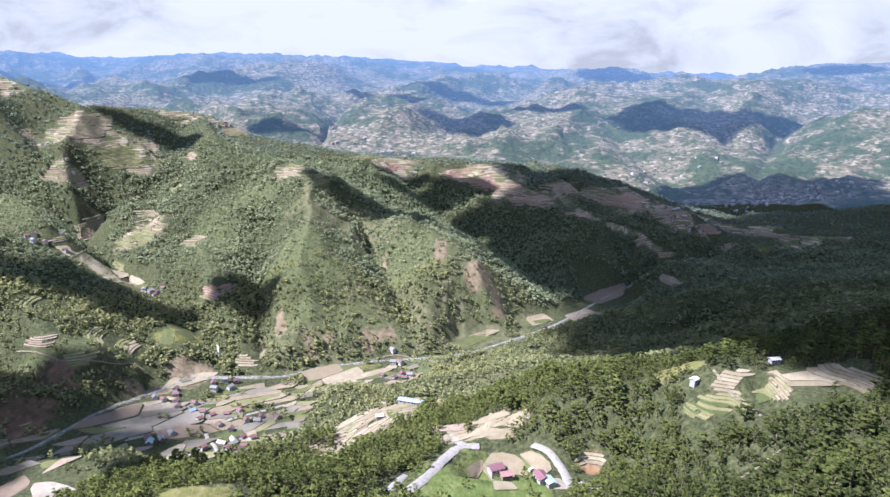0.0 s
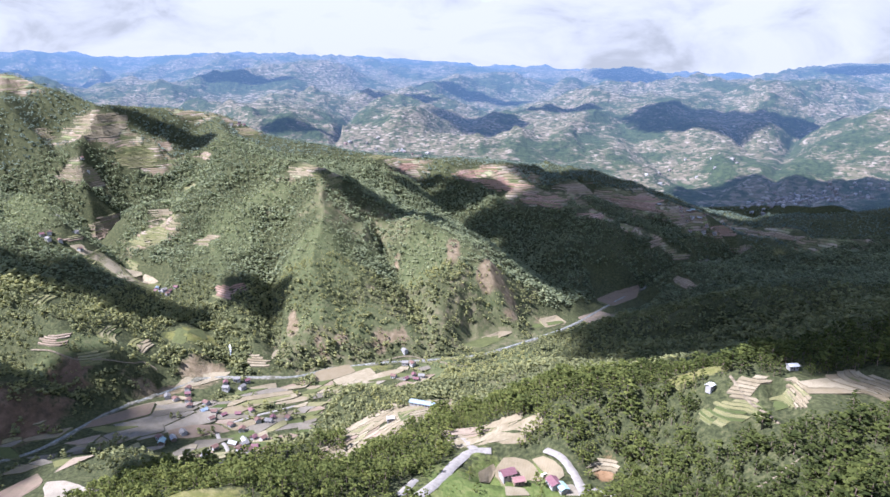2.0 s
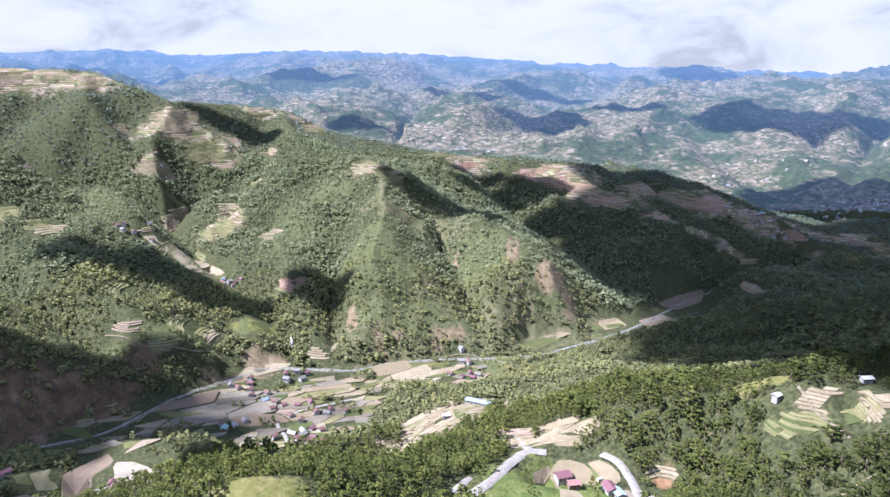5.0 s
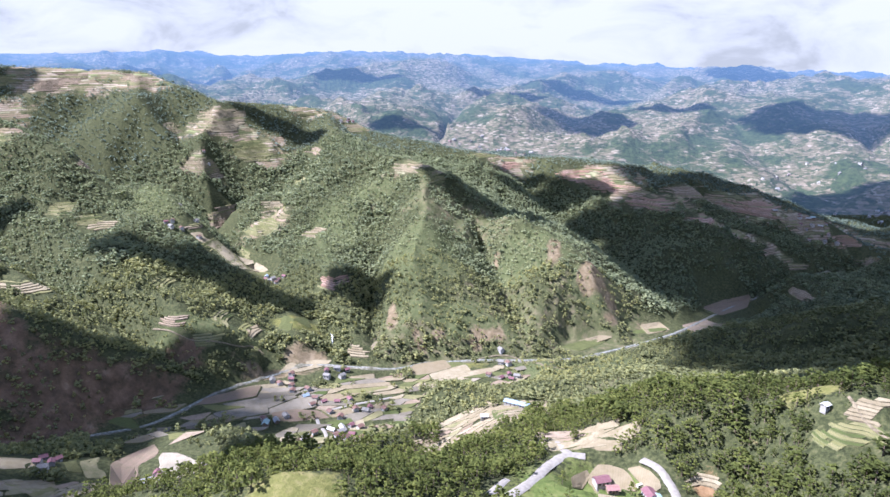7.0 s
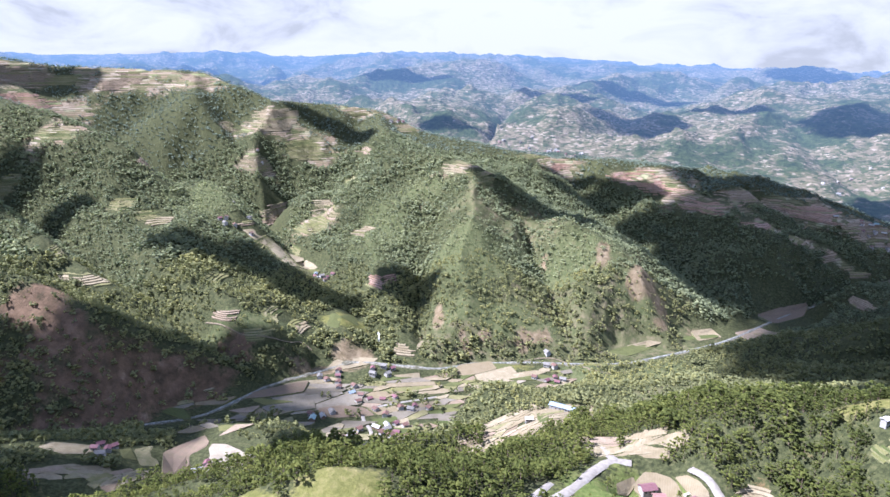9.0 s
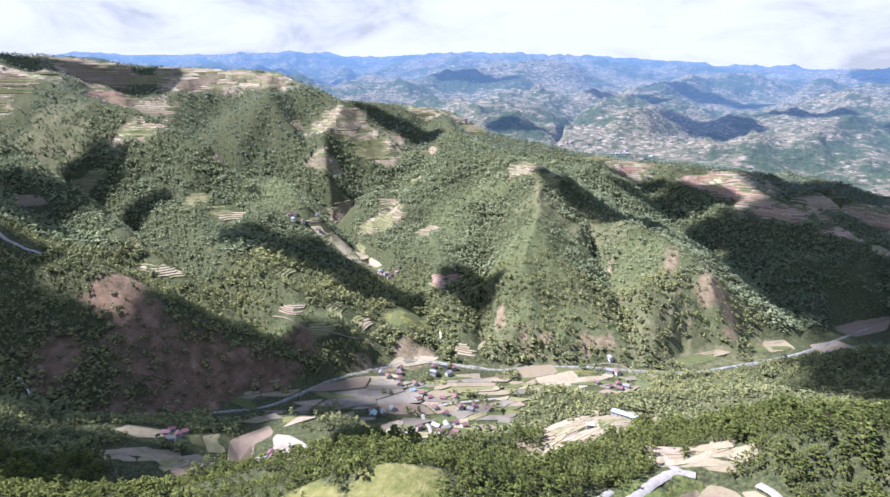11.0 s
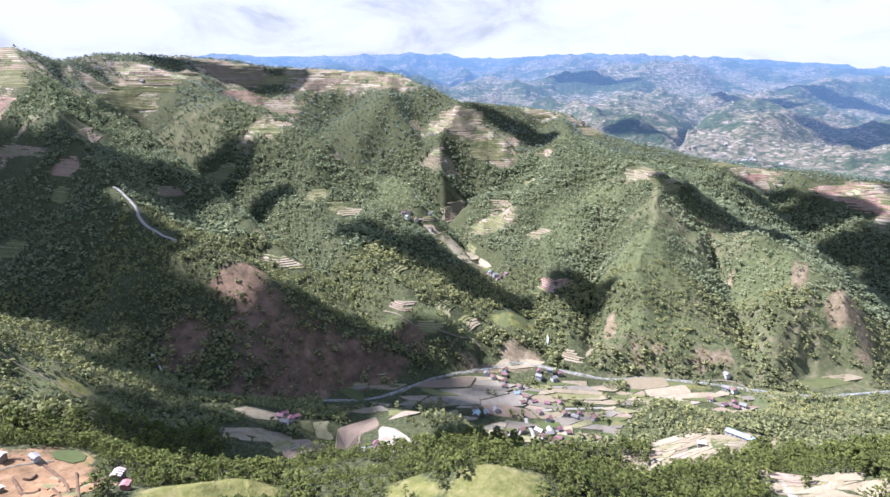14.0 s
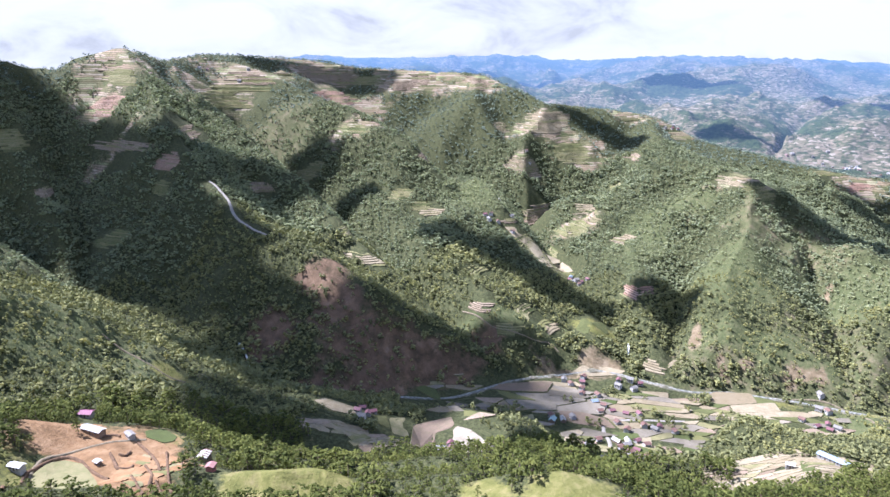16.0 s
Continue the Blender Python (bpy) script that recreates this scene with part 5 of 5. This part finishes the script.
def forest(name, x, y, tall, count, seed, label, stems=True, dry=None):
    """A stretch of woodland: one tree at each (x, y)."""
    rng = np.random.default_rng(seed)
    z = ground_at(x, y)
    kinds = crowns(count, seed)
    pick = rng.integers(0, len(kinds), len(x))
    turn = rng.random(len(x)) * 2 * math.pi
    girth = tall * rng.uniform(0.85, 1.35, len(x)) * {6: 1.15, 4: 1.3, 3: 1.4}.get(count, 1.1)
    # crown tint: lighter on scrub, darker towards +x
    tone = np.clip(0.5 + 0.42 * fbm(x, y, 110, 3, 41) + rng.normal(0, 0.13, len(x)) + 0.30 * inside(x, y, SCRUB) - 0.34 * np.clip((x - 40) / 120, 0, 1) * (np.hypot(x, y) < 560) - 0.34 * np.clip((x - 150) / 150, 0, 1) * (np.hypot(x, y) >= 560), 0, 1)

    def spread(v, f, sel):
        c, s = np.cos(turn[sel])[:, None], np.sin(turn[sel])[:, None]
        g, hgt = girth[sel][:, None], tall[sel][:, None]
        vx = (v[None, :, 0] * c - v[None, :, 1] * s) * g + x[sel][:, None]
        vy = (v[None, :, 0] * s + v[None, :, 1] * c) * g + y[sel][:, None]
        vz = v[None, :, 2] * hgt + z[sel][:, None]
        n = len(sel)
        return np.stack([vx, vy, vz], -1).reshape(-1, 3), (f[None] + (np.arange(n) * len(v))[:, None, None]).reshape(-1, 3)
    V, F, T, base = [], [], [], 0
    for k, (v, f) in enumerate(kinds):
        sel = np.nonzero(pick == k)[0]
        if len(sel):
            a, b = spread(v, f, sel)
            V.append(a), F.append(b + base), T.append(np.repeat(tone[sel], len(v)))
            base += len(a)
    ob = new(name, mesh_from(name, np.concatenate(V), np.concatenate(F), MAT["leaves" if count > 8 or count == 2 else "pine" if count > 4 else "high_pine_hazed" if count > 3 else "ridge_pine_hazed"], False, {"tint": np.concatenate(T)}))
    tagged(ob, label, "shrubs" if name == "undergrowth" else "forest", kind="stuff")
    if stems:
        v, f = stem(0.75, 0.022, 0.010)
        a, b = spread(v, f, np.arange(len(x)))
        trunks = new("trunks", mesh_from("trunks", a, b, MAT["bark"]))
        trunks.parent = ob
        tagged(trunks, "slim brown pine trunks", kind="stuff")
    return ob


def scatter(r0, r1, gap, seed, az0=-76, az1=40):
    """Jittered points over the ring r0 to r1, about gap metres apart."""
    rng = np.random.default_rng(seed)
    xs = np.arange(-r1, r1, gap)
    x, y = np.meshgrid(xs, np.arange(-200, r1, gap))
    x, y = (x + rng.uniform(-0.5, 0.5, x.shape) * gap).ravel(), (y + rng.uniform(-0.5, 0.5, y.shape) * gap).ravel()
    r, a = np.hypot(x, y), np.degrees(np.arctan2(x, y))
    ok = (r >= r0) & (r < r1) & (a > az0) & (a < az1)
    return x[ok], y[ok]


def flat_floor(x, y):
    """1 on the valley's flat floor."""
    d, _ = nearest(np.asarray(x, np.float32), np.asarray(y, np.float32), FLOOR, 10)
    return d < 9


def hump(x, y, e=26.0):
    """How far the ground stands over its surroundings, in metres."""
    return ground_at(x, y) - (ground_at(x + e, y) + ground_at(x - e, y) + ground_at(x, y + e) + ground_at(x, y - e)) / 4


def wooded(x, y, rng):
    thin = fbm(x, y, 55, 3, 51)
    keep = thin > -0.5
    # crests are thinly wooded, gullies densely
    keep &= (hump(x, y) < rng.uniform(1.2, 6.0, len(x))) | (rng.random(len(x)) < 0.6) | (np.hypot(x, y) < 480)
    keep &= ~flat_floor(x, y) | ((fbm(x, y, 30, 3, 95) > 0.19) & (line_dist(x, y, RIVER) > 8))
    keep &= line_dist(x, y, RIVER) > 5
    for bx, by, ux, uy, a, w in BLOCKED:
        u, v = (x - bx) * ux + (y - by) * uy, -(x - bx) * uy + (y - by) * ux
        keep &= (np.abs(u) > a) | (np.abs(v) > w)
    for half, pts in ROADS:
        keep &= line_dist(x, y, pts) > half + 3
    keep &= (inside(x, y, THIN) < rng.uniform(0.1, 0.9, len(x))) | (rng.random(len(x)) < 0.6)
    keep &= (inside(x, y, GRASS) < rng.uniform(0.3, 0.7, len(x))) | (rng.random(len(x)) < 0.04)
    keep &= inside(x, y, SOIL) < 0.45
    keep &= (inside(x, y, SCARS) < 0.5) | (rng.random(len(x)) < 0.5)
    keep &= (inside(x, y, STEPPED) < 0.55) | (fbm(x, y, 38, 2, 71) > 0.08)
    keep &= (inside(x, y, BURNT) < rng.uniform(0.2, 0.9, len(x))) | (rng.random(len(x)) < 0.16 + 0.5 * (fbm(x, y, 45, 3, 19) > 0.12))
    return keep


def limb(verts, faces, a, b, r0, r1):
    a, b = np.array(a, float), np.array(b, float)
    d = (b - a) / np.linalg.norm(b - a)
    u = np.cross(d, (0.3, 0.5, 0.81))
    u /= np.linalg.norm(u)
    w = np.cross(d, u)
    o = len(verts)
    for p, r in ((a, r0), (b, r1)):
        verts += [tuple(p + (u * math.cos(k * 1.2566) + w * math.sin(k * 1.2566)) * r) for k in range(5)]
    for k in range(5):
        j = (k + 1) % 5
        faces += [(o + k, o + j, o + 5 + j), (o + k, o + 5 + j, o + 5 + k)]


def tree_kinds(count, seed):
    """Full trees for the nearest slopes: a tapered bent trunk, limbs, and many small leaf clumps at their ends."""
    rng = np.random.default_rng(seed)
    out = []
    for k in range(count):
        pointed = k % 3 == 0
        v, f, ends = [], [], []
        spine = [(0, 0, -0.06)]
        for i in range(1, 6):
            spine.append((spine[-1][0] + rng.normal(0, 0.012), spine[-1][1] + rng.normal(0, 0.012), 0.17 * i))
        for i in range(5):
            limb(v, f, spine[i], spine[i + 1], 0.026 - 0.004 * i, 0.022 - 0.004 * i)
        for i in range(13):
            h = 0.30 + 0.62 * (i + rng.random()) / 13
            a = i * 2.4 + rng.normal(0, 0.3)
            reach = (0.30 * (1.06 - h) / 0.7 + 0.05) if pointed else 0.27 * math.sin(math.pi * min(1, (h - 0.12) / 0.95)) + 0.03
            reach *= rng.uniform(0.7, 1.2)
            at = np.array([np.interp(h, [s[2] for s in spine], [s[j] for s in spine]) for j in (0, 1)] + [h])
            end = at + (math.cos(a) * reach, math.sin(a) * reach, 0.05 + 0.04 * rng.random())
            limb(v, f, at, end, 0.009, 0.004)
            ends.append((at, end))
        lv, lf = [], []
        oct_v = np.array([(1, 0, 0), (0, 1, 0), (-1, 0, 0), (0, -1, 0), (0, 0, 1), (0, 0, -1)], float)
        oct_f = np.array([(0, 1, 4), (1, 2, 4), (2, 3, 4), (3, 0, 4), (1, 0, 5), (2, 1, 5), (3, 2, 5), (0, 3, 5)])
        for at, end in ends:
            for j in range(6):
                c = at + (end - at) * rng.uniform(0.45, 1.12) + rng.normal(0, 0.035, 3)
                s = rng.uniform(0.035, 0.075)
                q = oct_v * rng.uniform(0.6, 1.4, (6, 1)) * (s, s, s * 0.6)
                lf.append(oct_f + 6 * len(lv))
                lv.append(q + c)
        for j in range(8):
            c = np.array([*spine[-1][:2], 0.88 + 0.012 * j]) + rng.normal(0, 0.03, 3)
            lf.append(oct_f + 6 * len(lv))
            lv.append(oct_v * rng.uniform(0.03, 0.07, (6, 1)) + c)
        leaves = np.concatenate(lv)
        out.append((mesh_from("trunk", v, f, MAT["bark"], True),
                    mesh_from("crown", leaves, np.concatenate(lf), MAT["leaves"], False, {"tint": np.full(len(leaves), 0.25 + 0.5 * rng.random())})))
    return out


def single_trees(x, y, tall, seed):
    """The nearest trees, each a thing of its own."""
    rng = np.random.default_rng(seed)
    kinds = tree_kinds(9, seed)
    for a, b, h in zip(x, y, tall):
        k = int(rng.integers(9))
        ob = tagged(new("tree"), "slender pine tree with a pointed green crown" if k % 3 == 0 else "broad green tree with an open leafy crown", "tree", "trees on the near slope")
        ob.matrix_basis = pose(a, b, z_at(a, b), 0, 0, rng.uniform(0, 360)) @ Matrix.Diagonal((h * 1.15, h * 1.15, h, 1))
        part("trunk", kinds[k][0], ob)
        part("crown", kinds[k][1], ob)


def plant(name, r0, r1, gap, count, seed, label, stems, lo, hi):
    rng = np.random.default_rng(seed)
    x, y = scatter(max(r0 - 130, 240), min(r1 + 130, 1960), gap, seed)
    # the two belts of the mountainside run into one another along a ragged line
    far = np.hypot(x, y)
    ragged = far + 130 * fbm(x, y, 170, 3, 17)
    k = ((ragged if r0 == 950 else far) >= r0) & ((ragged if r1 == 950 else far) < r1)
    x, y = x[k], y[k]
    k = wooded(x, y, rng)
    x, y = x[k], y[k]
    tall = (lo + (hi - lo) * rng.random(len(x)) ** 1.6) * (1 + 0.25 * fbm(x, y, 70, 2, 61))
    tall = tall * (1 if "near" in name or name == "undergrowth" else np.clip(0.95 + 0.5 * fbm(x, y, 120, 3, 83), 0.6, 1.25)) * (1 - 0.45 * inside(x, y, SCRUB) * (rng.random(len(x)) < 0.85))
    # shorter trees along the crest of the fore ridge
    tall = tall * (1 - 0.42 * inside(x, y, [(-225, 292, 105, 30, -32)]))
    if name == "undergrowth":
        tall = tall * 1.4
    if name == "near_forest":
        # single trees over one stretch of the plan, round the knolls
        close = np.nonzero((np.hypot(x, y) < 425) & (rng.random(len(x)) < 0.16))[0][:290]
        single_trees(x[close], y[close], tall[close] * 1.15, 5)
        rest = np.setdiff1d(np.arange(len(x)), close)
        x, y, tall = x[rest], y[rest], tall[rest]
    forest(name, x, y, tall, count, seed, label, stems)


plant("near_forest", 240, 520, 5.2, 17, 1, "dense sunlit green broadleaf and pine trees on the slope", True, 5, 13)
plant("undergrowth", 245, 540, 4.3, 2, 6, "low green shrubs between the trees", False, 1.6, 4.0)
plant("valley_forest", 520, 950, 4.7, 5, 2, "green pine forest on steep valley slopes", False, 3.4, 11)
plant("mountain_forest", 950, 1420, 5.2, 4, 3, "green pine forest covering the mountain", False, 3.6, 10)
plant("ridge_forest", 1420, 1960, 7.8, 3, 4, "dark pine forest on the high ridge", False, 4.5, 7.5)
lone = SITES["lone_tree"]
single_trees([lone[0]], [lone[1]], [8.0], 8)

# where cloud shade lies: x, y, half length, half width, turn
CLOUDS_RIGHT = [
    (327, 1162, 161, 201, -6), (602, 1324, 208, 177, -34), (835, 1407, 202, 189, -51), (378, 816, 274, 248, -25),
    (497, 799, 152, 201, -32), (545, 973, 255, 142, -29), (248, 452, 59, 71, -29), (203, 1258, 133, 142, 21),
    (293, 1460, 156, 118, -11), (492, 1338, 163, 142, -20), (250, 800, 72, 94, -17), (205, 1141, 132, 153, 10),
    (348, 1046, 157, 177, -18), (781, 1849, 210, 165, -23), (1012, 1722, 209, 165, -30), (293, 753, 115, 106, -21),
    (271, 511, 110, 83, -28), (287, 431, 59, 106, -34),
]
CLOUDS_LEFT = [
    (711, 1123, 76, 130, -32), (-401, 316, 32, 31, 52), (-256, 872, 35, 42, 16), (-118, 1116, 63, 40, -19),
    (-472, 850, 39, 36, -11), (-381, 821, 36, 30, -15), (-581, 828, 33, 30, 5),
    
    (-530, 466, 74, 71, 49), (-407, 603, 41, 50, 34),
    (-1138, 1249, 109, 35, 42), (-1234, 1167, 96, 25, 47),
]
CLOUDS_HIGH = [
    (-960, 530, 285, 105, -13), (-931, 627, 118, 40, 56), (-862, 580, 92, 40, 55), (-703, 530, 60, 30, 52),
    (-1050, 470, 110, 90, 64),
    (-932, 896, 95, 34, 46), (-807, 867, 58, 17, 43), (-822, 702, 88, 20, 50), (-511, 452, 95, 32, 48), (-434, 340, 45, 28, 52), (-385, 365, 39, 20, 47),
    (-412, 442, 71, 33, 43), (-392, 484, 34, 28, 39), (-484, 453, 36, 22, 47),
    (-20, 1366, 62, 33, 1), (55, 1283, 48, 43, -2), (115, 1174, 35, 51, -6), (-68, 1422, 35, 15, 3),
]
CLOUDS_FAR = [
    (-557, 1375, 72, 24, -8), (-307, 563, 26, 34, 39), (-544, 2328, 106, 22, 13), (93, 2688, 152, 115, -2), (322, 2855, 209, 54, -6),
    (61, 3432, 249, 49, -1), (888, 2594, 244, 154, -19), (1231, 2536, 160, 81, -26), (901, 1885, 94, 14, -26), (1085, 1863, 70, 23, -30),
    (-259, 3049, 148, 36, 5), (916, 3880, 193, 124, -13), (1891, 3471, 159, 103, -29), (316, 1416, 71, 12, -13),
    (-998, 3269, 220, 33, 17), (-1885, 3338, 371, 104, 29),
]
# thinner cloud, that only dims the sun
VEILS = [
    (-359, 412, 75, 37, 41), (-286, 633, 112, 61, 24), (-225, 617, 72, 52, 20),
    (-470, 545, 85, 62, 50),
]
CLOUDS_NEAR = [
    (-224, 460, 38, 59, 26), (-362, 337, 23, 9, 47), (-240, 438, 23, 29, 29), (-407, 612, 39, 28, 34), (-394, 664, 40, 10, 31),
    (-392, 547, 24, 40, 36), (-400, 585, 70, 42, 35), (-470, 500, 40, 18, 42),
    (224, 658, 66, 47, -19), (190, 774, 41, 22, -14), (27, 1392, 57, 36, -1),
]
CLOUDS = CLOUDS_RIGHT + CLOUDS_LEFT + CLOUDS_HIGH + CLOUDS_FAR + CLOUDS_NEAR

# ---- clouds overhead ----
CLOUD_BASE = 1050.0


def cloud(x, y, a, w, turn, seed, deep=70.0, dense=1.0):
    """One flat-bottomed cloud whose shade falls on the ground round (x, y): half length a, half width w."""
    ground = z_at(x, y)
    up = (CLOUD_BASE - ground) / SUN_DIR.z
    cx, cy = x + SUN_DIR.x * up, y + SUN_DIR.y * up
    rings, spokes = 8, 44
    c, s = math.cos(radians(turn)), math.sin(radians(turn))
    verts, rim, faces = [], [], []
    for side in (1, -1):
        for i in range(rings + 1):
            f = i / rings
            th = np.arange(spokes) * 2 * math.pi / spokes
            lump = 1 + 0.28 * fbm(np.cos(th) * 1.7 + seed * 9.1, np.sin(th) * 1.7, 1.0, 4, seed)
            u, v = np.cos(th) * f * lump * a * 1.25, np.sin(th) * f * lump * w * 1.25
            px, py = cx + u * c - v * s, cy + u * s + v * c
            thick = (1 - f * f) * (deep if side > 0 else deep * 0.12)
            pz = CLOUD_BASE + side * thick * (1 + 0.5 * fbm(px, py, 60, 3, seed))
            verts.append(np.stack([px, py, pz], 1))
            rim.append(np.full(spokes, (1 - f) * dense))
    for k in (0, 1):
        for i in range(rings):
            for j in range(spokes):
                o = k * (rings + 1) * spokes
                q = (o + i * spokes + j, o + i * spokes + (j + 1) % spokes, o + (i + 1) * spokes + (j + 1) % spokes, o + (i + 1) * spokes + j)
                faces.append(q[::-1] if k == 0 else q)
    ob = new("cloud", mesh_from("cloud", np.concatenate(verts), faces, MAT["cloud"], True, {"depth": np.concatenate(rim)}))
    return tagged(ob, "drifting white fair-weather cloud with ragged edges", "cloud", "clouds over the valley", "structure")


for k, row in enumerate(CLOUDS):
    cloud(*row, seed=k + 1)
for k, row in enumerate(VEILS):
    cloud(*row, seed=k + 80, deep=25.0, dense=0.10)
